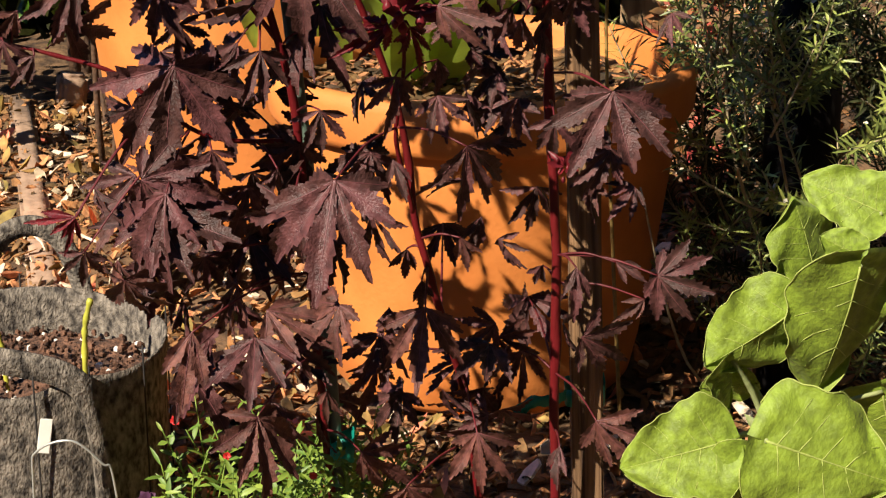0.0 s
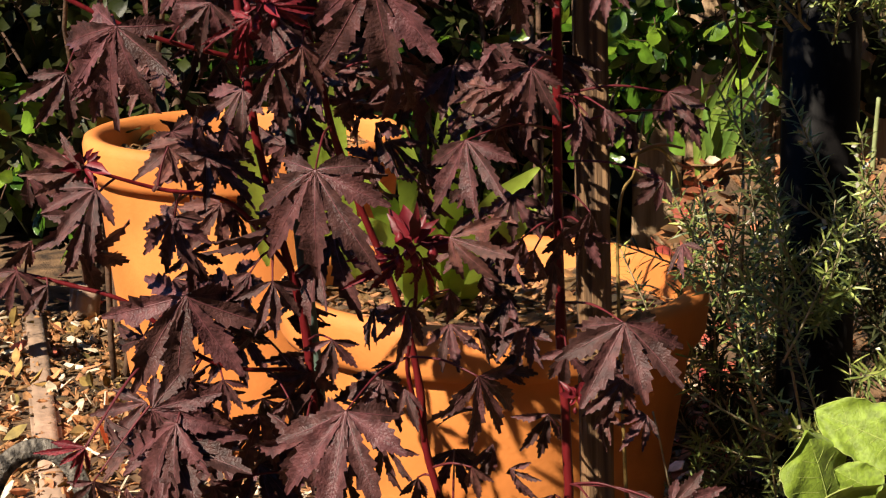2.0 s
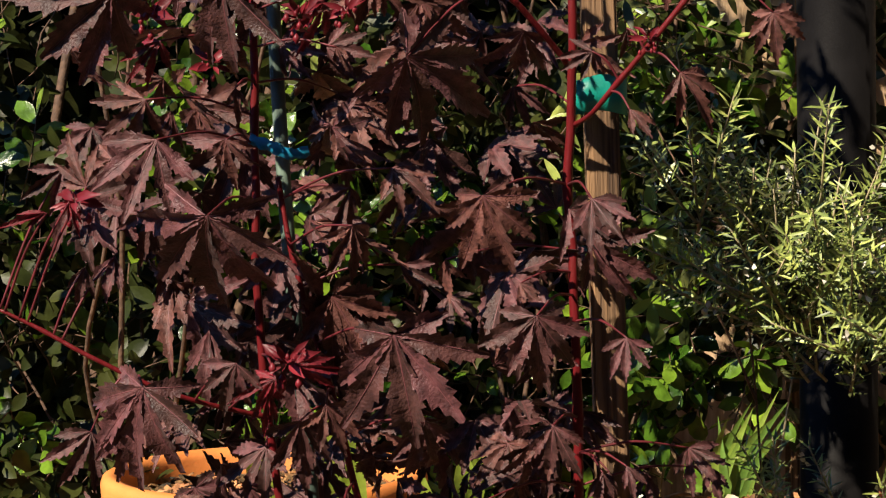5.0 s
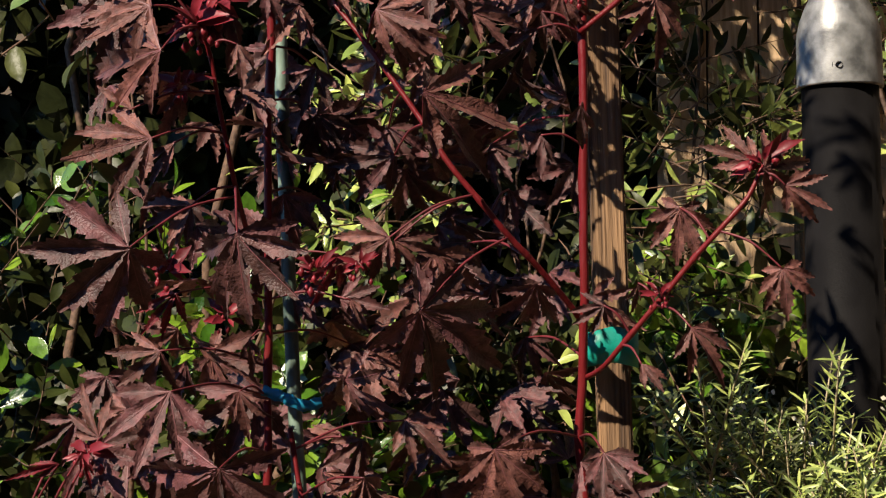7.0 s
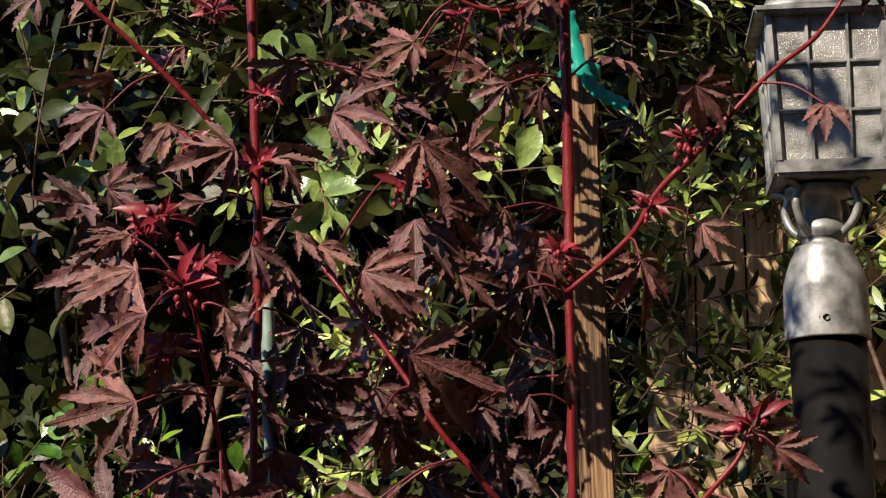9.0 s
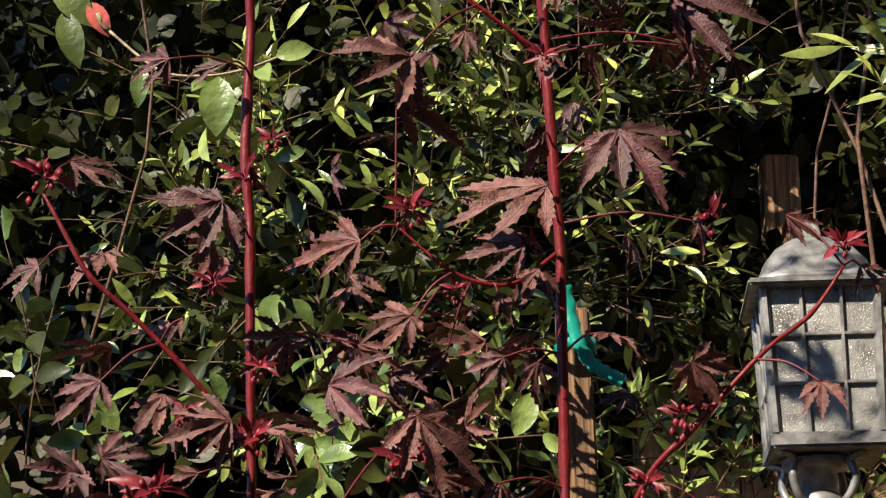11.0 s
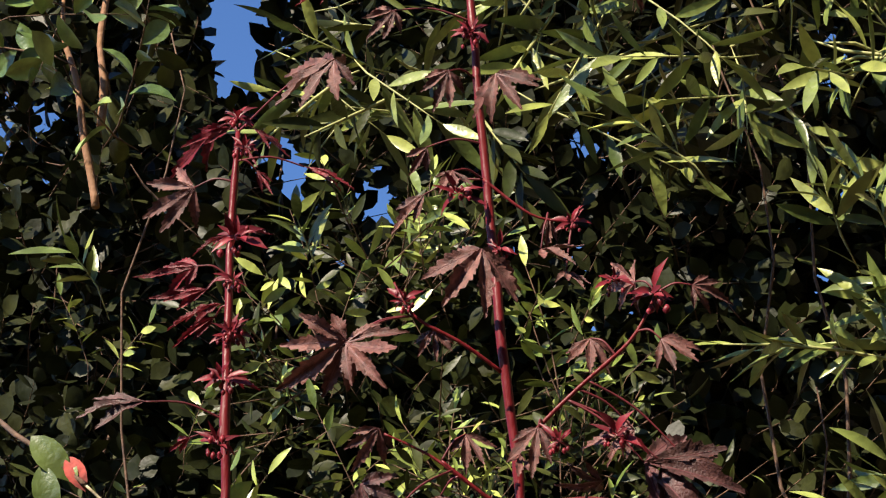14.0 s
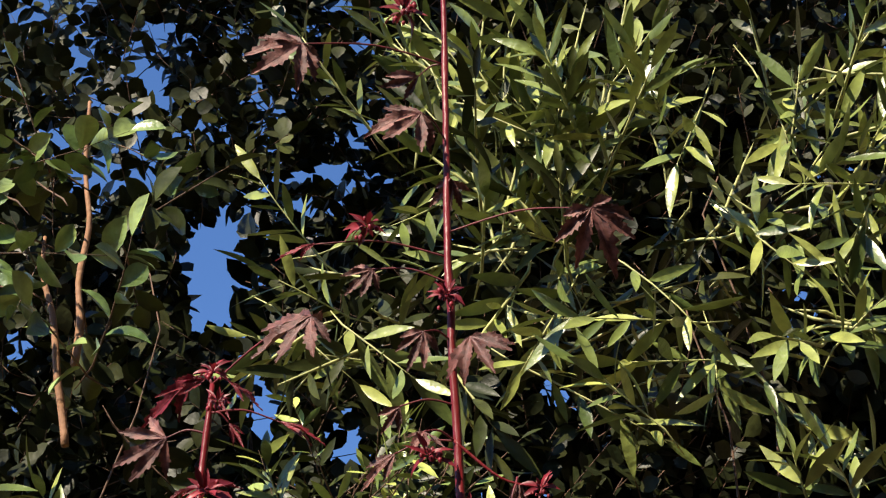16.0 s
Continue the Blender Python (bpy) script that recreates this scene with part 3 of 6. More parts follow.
def shrub(name, label, category, base, blobs, leaf, mat, twigs, leaves_each, length, limb_to, trunk_r=0.0085, facing=0.5, tilt=0.9, twig_mat="twig", single=0, clumps=0.07, old=0.0, bark="twig", twig_r=0.0018, fresh=()):
    """blobs: centre and radii of the rounded masses of the crown; sprays start inside them and reach outwards.
    old: share of the sprays whose dark leaf colour carries the crown's inner shade. single: how many of the nearest
    leaves are pieces of their own."""
    sh = thing(name, base, label, category)
    base = Vector(base)
    hl, ht, ho = Heap(), Heap(), Heap()
    near = min(b[1] - b[4] for b in blobs)
    pool = [mesh_of("single_leaf", *leaf(), mat, True) for _ in range(6)] if single else []
    made = 0
    for cx, cy, cz, rx, ry, rz in blobs:
        for _ in range(int(twigs * rx * rz / sum(b[3] * b[5] for b in blobs))):
            d = rand_dir()
            if random.random() < facing:
                d.y = -abs(d.y)
            k = rnd(0.15, 1.0) ** 0.5
            p = Vector((cx + d.x * rx * k, cy + d.y * ry * k, cz + d.z * rz * k))
            if p.z < 0.06 or noise.noise(p * 2.9) < clumps:
                continue
            o = (Vector((d.x / rx, d.y / ry, d.z / rz)).normalized() + 0.8 * rand_dir(0.5)).normalized()
            q = p - base + o * length * 0.5
            if made < single and d.y < -0.5 and k > 0.85 and not open_sky(q + base):
                ob = part("leaf", random.choice(pool), None, sh)
                ob.matrix_basis = frame_for(q, (o + 0.9 * rand_dir()).normalized(), Vector((0, -0.7, 0.6)) + 0.4 * rand_dir(), 1.1)
                made += 1
            # inner and rear sprays take the leaf colour with shade in it
            shaded = noise.noise(p * 3.3 + Vector((7, 3, 1))) * 0.8 + 0.5 + 0.25 * (p.y - cy) / ry + rnd(-0.15, 0.15) < old + 0.3 * max(0.0, 1 - k) * (old > 0) or (old > 0 and d.y > 0.3)
            twig_spray(ho if shaded else hl, ht, p - base, o, length * rnd(0.6, 1.3), leaf, max(3, int(leaves_each * rnd(0.7, 1.3))), tilt, twig_r, origin=base)
    for x, y, z, dx, dy, dz, n in fresh:
        twig_spray(hl, ht, Vector((x, y, z)) - base, (dx, dy, dz), Vector((dx, dy, dz)).length, leaf, n + 2, tilt + 0.1, 0.55 * twig_r, origin=base)
    for tx, ty, tz in limb_to:
        end = Vector((tx, ty, tz)) - base
        end.y += 0.4
        mid = end * 0.45 + Vector((rnd(-0.15, 0.15), rnd(-0.05, 0.15), 0.05))
        line = bend([Vector((rnd(-0.05, 0.05), 0.1, -0.03)), mid * 0.5 + Vector((rnd(-0.06, 0.06), 0.1, 0)), mid, (mid + end) / 2 + Vector((rnd(-0.07, 0.07), 0, 0)), end], 5)
        v, f = tube([q + 0.13 * min(1.0, 2 * i / 20) * noise.noise_vector(q * 1.9 + Vector((tx * 9, 0, 0))) for i, q in enumerate(line)],
                    [trunk_r * (1 - 0.8 * i / 20) for i in range(21)], 7)
        part("limb", mesh_of("limb", v, f, M[bark], True), None, sh)
    tagged(part("twig_mass", ht.mesh("twig_mass", M[twig_mat]), None, sh), kind="stuff")
    tagged(part("foliage", hl.mesh("foliage", mat), None, sh), kind="stuff")
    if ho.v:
        tagged(part("old_foliage", ho.mesh("old_foliage", M["shadeleaf"]), None, sh, "leaves with the crown's shade put in their colour"), kind="stuff")
    return sh


def round_leaf():
    s = rnd(0.75, 1.25)
    return blade(0.072 * s, 0.038 * s, rnd(0.1, 0.35), rnd(0.0, 0.2), 0.58, 5, 0.75)


def feijoa_leaf():
    s = rnd(0.75, 1.2)
    return blade(0.076 * s, 0.041 * s, rnd(0.3, 0.65), rnd(0.0, 0.3), 0.55, 6, 0.65)


def narrow_leaf():
    s = rnd(0.65, 1.25)
    return blade(0.076 * s, 0.020 * s, rnd(0.1, 0.4), rnd(0.0, 0.2), 0.5, 5, 0.9)


def lance_leaf():
    s = rnd(0.7, 1.25)
    return blade(0.102 * s, 0.021 * s, rnd(0.1, 0.4), rnd(-0.05, 0.25), 0.48, 6, 0.9)


def crown_leaf():
    s = rnd(0.75, 1.3)
    return blade(0.075 * s, 0.05 * s, rnd(0.0, 0.3), rnd(0.0, 0.2), 0.55, 4, 0.7)


def far_leaf():
    s = rnd(0.75, 1.3)
    return blade(0.125 * s, 0.085 * s, rnd(0.0, 0.3), rnd(0.0, 0.2), 0.55, 4, 0.7)


# leafy shoots that stand out in the sun: start, reach, pairs of leaves
FEIJOA_SHOOTS = [(-0.05, 3.50, 2.19, -0.18, -0.05, -0.04, 5), (-0.09, 3.50, 2.14, -0.11, -0.05, -0.09, 4), (-0.55, 3.50, 2.15, -0.09, -0.05, -0.02, 4), (-0.80, 3.60, 2.31, 0.17, -0.05, -0.00, 6),
               (-0.77, 3.60, 2.24, -0.05, -0.05, 0.10, 5), (-0.46, 3.40, 2.80, 0.17, -0.05, 0.00, 4), (-0.40, 3.40, 2.78, -0.01, -0.05, -0.11, 3), (-0.37, 3.50, 2.72, 0.10, -0.05, -0.09, 4),
               (-0.88, 3.05, 3.87, 0.32, -0.05, 0.06, 8), (-0.56, 3.05, 3.97, 0.14, -0.05, -0.11, 4), (-0.68, 3.05, 3.91, 0.08, -0.05, 0.11, 4), (-0.81, 3.10, 3.73, 0.25, -0.05, -0.01, 6),
               (-0.72, 3.10, 3.69, -0.01, -0.05, -0.14, 4), (-0.81, 3.05, 3.99, 0.10, -0.05, -0.12, 4)]
WILLOW_SHOOTS = [(-0.81, 4.30, 3.57, -0.06, -0.05, 0.18, 9), (-0.75, 4.30, 3.56, 0.07, -0.05, 0.11, 8), (-0.26, 4.30, 3.76, -0.05, -0.05, 0.23, 10), (-0.26, 4.30, 3.75, -0.12, -0.05, 0.04, 8),
               (-0.20, 4.30, 3.70, 0.05, -0.05, 0.18, 9), (-0.14, 4.30, 3.23, -0.11, -0.05, 0.21, 9), (-0.17, 4.30, 3.26, 0.13, -0.05, 0.10, 8), (0.15, 4.30, 2.98, -0.05, -0.05, 0.12, 8),
               (0.33, 4.20, 3.02, 0.10, -0.05, 0.15, 8), (0.42, 4.20, 3.45, -0.05, -0.05, 0.16, 8), (0.49, 4.20, 3.51, 0.11, -0.05, 0.11, 8), (0.21, 4.30, 3.26, 0.08, -0.05, 0.13, 8),
               (0.02, 4.30, 3.62, -0.08, -0.05, 0.16, 8), (-0.56, 4.30, 3.35, 0.04, -0.05, 0.13, 7), (0.14, 4.20, 3.14, 0.02, -0.05, -0.14, 8), (0.36, 4.20, 2.87, -0.04, -0.05, 0.09, 7),
               (0.41, 4.20, 2.75, 0.10, -0.05, -0.02, 8), (-0.04, 4.20, 2.67, 0.05, -0.05, 0.09, 7), (-0.28, 4.20, 3.04, 0.10, -0.05, 0.01, 7)]
shrub("broadleaf_shrub", "dense green shrub with glossy oval leaves", "shrub", (-0.75, 4.7, 0),
      [(-0.98, 4.76, 0.79, 0.60, 0.50, 0.62), (-0.33, 4.86, 1.05, 0.55, 0.45, 0.60), (-0.94, 4.80, 1.38, 0.60, 0.50, 0.40), (0.22, 4.96, 1.06, 0.45, 0.40, 0.70), (0.68, 4.75, 1.05, 0.30, 0.20, 0.42)],
      round_leaf, M["bay"], 2150, 8, 0.2, [(-1.18, 4.71, 1.03), (-0.89, 4.70, 1.53), (-0.49, 4.71, 1.34), (-0.19, 4.81, 1.15), (0.21, 4.80, 1.25)], single=140, old=0.34)
feijoa = shrub("feijoa_shrub", "shrub with broad grey-green leaves and pale undersides", "shrub", (-0.7, 4.3, 0),
      [(-0.66, 3.69, 2.05, 0.28, 0.31, 0.26), (-0.13, 3.52, 2.14, 0.19, 0.18, 0.22), (-0.22, 3.70, 2.57, 0.26, 0.26, 0.26), (-0.60, 3.14, 3.89, 0.21, 0.19, 0.30), (-0.59, 3.13, 3.44, 0.15, 0.15, 0.17)] ,
      feijoa_leaf, M["feijoa"], 110, 7, 0.22, [(-0.70, 3.70, 2.28), (-0.26, 3.61, 2.44), (-0.58, 3.14, 4.04)], 0.008, single=40, old=0.36, fresh=FEIJOA_SHOOTS)
for pts in ([(-0.76, 3.29, 3.91), (-0.73, 3.29, 3.78), (-0.70, 3.29, 3.64), (-0.64, 3.29, 3.42)], [(-0.71, 3.31, 4.30), (-0.69, 3.30, 4.04), (-0.67, 3.29, 3.84), (-0.65, 3.29, 3.60)]):
    line = bend([Vector(q) - Vector((-0.7, 4.3, 0)) for q in pts], 6)
    v, f = tube([q + 0.02 * noise.noise_vector(q * 6) for q in line], [(0.004 + 0.005 * i / (len(line) - 1)) * (1 + 0.3 * noise.noise(q * 9)) for i, q in enumerate(line)], 7)
    part("limb", mesh_of("limb", v, f, M["tanbark"], True), None, feijoa, "peeling orange-tan bark")
shrub("willowy_shrub", "tall shrub with narrow pointed green leaves", "shrub", (0.3, 4.6, 0),
      [(0.25, 4.58, 1.90, 0.55, 0.45, 0.60), (0.00, 4.61, 2.78, 0.65, 0.45, 0.70), (0.30, 4.62, 3.1, 0.36, 0.45, 0.70), (-0.09, 4.62, 3.66, 0.45, 0.40, 0.50), (0.72, 4.59, 2.0, 0.34, 0.40, 0.62), (-0.59, 4.72, 3.18, 0.35, 0.35, 0.50)],
      narrow_leaf, M["willow"], 1500, 9, 0.24, [(0.01, 4.61, 2.98), (0.51, 4.62, 3.36), (0.30, 4.60, 2.39), (-0.08, 4.73, 3.76), (-0.49, 4.72, 3.28)], single=150, old=0.36, fresh=WILLOW_SHOOTS)
LANCE_SHOOTS = [(0.33, 2.80, 4.17, -0.06, -0.05, -0.33, 9), (0.39, 2.75, 3.53, 0.14, -0.05, -0.15, 9), (0.59, 2.75, 3.65, 0.10, -0.05, -0.16, 8), (0.88, 2.75, 3.78, -0.10, -0.05, -0.24, 7),
               (-0.02, 2.90, 4.14, 0.33, -0.05, -0.37, 12), (0.47, 2.75, 3.75, -0.06, -0.05, 0.20, 7), (0.72, 2.75, 3.73, 0.14, -0.05, 0.08, 7), (-0.26, 3.20, 3.71, 0.19, -0.05, -0.23, 9),
               (-0.07, 3.20, 3.59, -0.23, -0.05, -0.02, 8), (-0.18, 3.20, 3.84, 0.23, -0.05, 0.08, 8), (0.12, 3.00, 3.88, -0.14, -0.05, -0.17, 8), (0.20, 2.90, 3.41, 0.25, -0.05, -0.16, 9),
               (0.67, 2.70, 3.03, -0.03, -0.05, 0.06, 8), (0.75, 2.70, 3.03, -0.04, -0.05, 0.07, 8), (0.31, 2.85, 3.55, -0.09, -0.05, -0.21, 8), (0.65, 2.75, 4.01, 0.07, -0.05, -0.23, 8),
               (0.19, 2.90, 4.21, -0.04, -0.05, -0.26, 8), (0.55, 2.85, 3.40, -0.16, -0.05, -0.05, 8), (-0.10, 3.20, 3.69, -0.16, -0.05, 0.06, 8), (0.04, 3.10, 4.08, -0.16, -0.05, -0.17, 8),
               (0.89, 3.07, 2.74, -0.11, -0.05, 0.03, 9), (0.89, 3.07, 2.71, -0.20, -0.05, -0.02, 9), (0.84, 3.07, 2.62, -0.05, -0.05, 0.20, 9), (0.87, 3.07, 2.57, -0.17, -0.05, 0.06, 9),
               (0.89, 3.07, 2.93, -0.07, -0.05, 0.10, 8), (0.93, 3.08, 3.10, -0.13, -0.05, 0.06, 8), (0.93, 3.08, 3.05, -0.14, -0.05, 0.03, 9), (0.96, 3.09, 3.30, -0.11, -0.05, 0.06, 9),
               (0.88, 3.07, 2.66, -0.06, -0.05, 0.12, 8), (0.62, 2.76, 3.68, 0.16, -0.04, -0.15, 9), (0.79, 2.76, 3.55, 0.07, -0.04, 0.16, 8), (0.53, 2.75, 3.41, -0.25, -0.04, -0.02, 10),
               (0.36, 2.77, 3.91, 0.16, -0.04, 0.05, 9), (0.10, 2.76, 3.89, 0.16, -0.04, -0.13, 9), (0.03, 2.77, 3.99, 0.04, -0.04, -0.18, 7), (-0.19, 3.36, 3.97, -0.13, -0.05, 0.12, 8),
               (-0.21, 3.35, 3.60, 0.13, -0.05, 0.17, 9), (0.45, 2.75, 3.19, -0.13, -0.04, 0.08, 9), (0.75, 2.77, 3.79, 0.06, -0.04, 0.08, 8), (-0.10, 2.74, 3.36, 0.12, -0.04, -0.12, 9),
               (-0.21, 3.35, 3.33, -0.05, -0.05, 0.09, 9), (-0.63, 3.35, 3.27, -0.05, -0.05, 0.06, 9),
               (0.87, 2.75, 3.74, -0.21, -0.05, -0.04, 9), (0.71, 2.75, 3.83, 0.02, -0.05, 0.13, 8), (0.82, 2.75, 3.44, -0.06, -0.05, 0.07, 8), (0.56, 2.75, 3.95, -0.06, -0.05, -0.20, 8), (0.65, 2.80, 3.55, -0.01, -0.05, 0.08, 7), (0.75, 2.75, 3.37, 0.07, -0.05, 0.07, 8), (0.48, 2.75, 3.85, -0.06, -0.05, 0.12, 8), (0.56, 2.85, 3.45, -0.00, -0.05, -0.17, 8), (0.38, 2.80, 3.99, 0.07, -0.05, 0.09, 8)]
shrub("lance_leaf_tree", "tall evergreen with long lance-shaped green leaves", "tree", (1.2, 3.4, 0),
      [(0.87, 3.07, 3.0, 0.06, 0.15, 0.24), (0.82, 3.03, 2.62, 0.05, 0.10, 0.12), (0.34, 2.98, 3.58, 0.32, 0.26, 0.24), (0.54, 2.99, 3.80, 0.52, 0.30, 0.44), (0.02, 3.05, 3.66, 0.26, 0.22, 0.37), (0.74, 3.01, 4.28, 0.26, 0.22, 0.26)],
      lance_leaf, M["narrow"], 290, 12, 0.26, [(0.73, 3.08, 3.1), (0.70, 2.93, 4.25), (0.62, 2.99, 3.95)], 0.009, tilt=0.62, twig_mat="shoot", single=150, old=0.3, twig_r=0.0028, fresh=LANCE_SHOOTS)
# background tree and backing hedge, both with deep shade in the leaf colour
shrub("shaded_tree", "tall evergreen with small round leaves, shade put in their colour", "tree", (-0.9, 5.3, 0),
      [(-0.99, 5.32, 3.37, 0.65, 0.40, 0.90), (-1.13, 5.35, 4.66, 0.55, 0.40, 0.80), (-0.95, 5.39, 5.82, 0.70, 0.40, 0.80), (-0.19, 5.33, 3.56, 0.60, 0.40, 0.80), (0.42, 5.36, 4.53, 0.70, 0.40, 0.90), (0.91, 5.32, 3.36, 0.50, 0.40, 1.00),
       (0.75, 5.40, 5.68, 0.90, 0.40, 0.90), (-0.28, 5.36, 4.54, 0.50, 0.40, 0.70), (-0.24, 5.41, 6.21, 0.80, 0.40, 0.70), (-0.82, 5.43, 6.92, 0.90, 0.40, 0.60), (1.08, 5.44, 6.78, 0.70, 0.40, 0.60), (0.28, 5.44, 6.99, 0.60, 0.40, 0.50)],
      crown_leaf, M["backshade"], 2450, 11, 0.26, [(-0.98, 5.34, 4.36), (-0.46, 5.36, 5.12), (0.32, 5.34, 4.13), (0.92, 5.37, 4.71)], 0.02, clumps=-0.3)
shrub("far_hedge", "tall dense hedge added behind the garden shrubs, shade put in its leaf colour", "hedge", (0.0, 6.3, 0),
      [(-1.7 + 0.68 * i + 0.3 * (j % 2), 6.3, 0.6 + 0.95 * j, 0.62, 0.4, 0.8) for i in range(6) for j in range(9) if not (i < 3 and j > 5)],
      far_leaf, M["backshade"], 4000, 12, 0.34, [(-1.2, 6.2, 3.0), (0.0, 6.2, 3.2), (0.8, 6.2, 4.5), (1.4, 6.2, 4.5)], 0.05, clumps=-1)

# ---- dark-leaved hibiscus ----


def hib_leaf_mesh(shape, seed, mat):
    """A palmate leaf, its stalk end at the origin and the middle lobe down -z, one unit long; upper face to -y.
    The lobes join in a web at the stalk, are keeled along the rib, coarsely toothed and puckered between the side veins."""
    rng = random.Random(seed)
    lobes = {"wide": [(0, 1.0), (33, 0.94), (-33, 0.94), (67, 0.74), (-67, 0.74), (102, 0.42), (-102, 0.42)],
             "palm": [(0, 1.0), (32, 0.88), (-32, 0.88), (66, 0.6), (-66, 0.6)],
             "slim": [(0, 1.0), (28, 0.72), (-28, 0.66)]}[shape]
    verts, faces, rib = [], [], []
    rows, cols = 16, (-1.0, -0.5, 0.0, 0.5, 1.0)
    cup, sag = rng.uniform(-0.1, 0.3), rng.uniform(0.05, 0.35)
    for li, (a, ln) in enumerate(lobes):
        a = radians(a + rng.uniform(-5, 5))
        ln *= rng.uniform(0.86, 1.08)
        wid = rng.uniform(*{"wide": (0.112, 0.14), "palm": (0.092, 0.12), "slim": (0.095, 0.125)}[shape]) * (0.55 + 0.45 * ln)
        droop, curl = sag + rng.uniform(-0.08, 0.2), rng.uniform(-0.25, 0.16)
        tip_bend = rng.uniform(-0.12, 0.12)
        keel = rng.uniform(0.35, 0.75)
        dirv, side = Vector((math.sin(a), 0, -math.cos(a))), Vector((math.cos(a), 0, math.sin(a)))
        back = 0.010 * li + cup * (1 - math.cos(a))
        start = len(verts)
        for i in range(rows + 1):
            s = i / rows
            if s < 0.22:
                w = wid * (0.10 + 2.2 * s)
            elif s < 0.56:
                q = (s - 0.22) / 0.34
                w = wid * (0.584 + 0.416 * q * q * (3 - 2 * q))
            else:
                w = wid * (1 - ((s - 0.56) / 0.44) ** 1.45)
            edge = (1.2 if i % 2 else 0.88) + 0.1 * rng.uniform(-1, 1) if 4 < i < rows else 1.0
            c = dirv * (ln * s) + side * (tip_bend * ln * s * s) + Vector((0, back * s + droop * ln * s * s + curl * ln * s ** 3, 0))
            for k in cols:
                sweep = dirv * (0.04 * ln if i % 2 else -0.012 * ln) * abs(k) if i < rows else Vector()
                pucker = (-0.006 if i % 2 else 0.005) * ln * (1 if abs(k) == 0.5 else 0.4 * abs(k)) * (1 if 1 < i < rows else 0)
                roll = 0.8 * k * k * math.sin(2.1 * i / 3 + li + seed)
                verts.append(c + side * (k * w * (edge if abs(k) == 1 else 1)) + sweep + Vector((0, -keel * abs(k) * w + 0.3 * w * roll + pucker, 0)))
        for i in range(rows):
            for k in range(4):
                q = start + 5 * i + k
                faces.append((q, q + 1, q + 6, q + 5))
        k0 = len(verts)
        for i in range(0, rows + 1, 2):
            c, w = verts[start + 5 * i + 2], 0.0075 * (1 - 0.8 * i / rows)
            verts += [c - side * w + Vector((0, -0.003, 0)), c + Vector((0, -0.010, 0)), c + side * w + Vector((0, -0.003, 0))]
        for i in range(rows // 2):
            k = k0 + 3 * i
            faces += [(k, k + 1, k + 4, k + 3), (k + 1, k + 2, k + 5, k + 4)]
            rib += [len(faces) - 2, len(faces) - 1]
    me = mesh_of("hibiscus_leaf", verts, faces, mat, True)
    me.materials.append(M["hibrib"])
    for i in rib:
        me.polygons[i].material_index = 1
    return me


# brown is the lit copy of the dark leaf
HIB_MAT = {"dark": M["hib"], "brown": M["hiblit"], "young": M["hibred"]}
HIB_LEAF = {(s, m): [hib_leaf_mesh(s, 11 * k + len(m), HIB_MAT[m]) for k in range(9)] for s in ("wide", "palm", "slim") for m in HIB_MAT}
LABELS = ["tall red-stemmed hibiscus with dark purple lobed leaves", "lower hibiscus with dark maroon serrated leaves",
          "burgundy-stemmed hibiscus tied to a timber stake"]


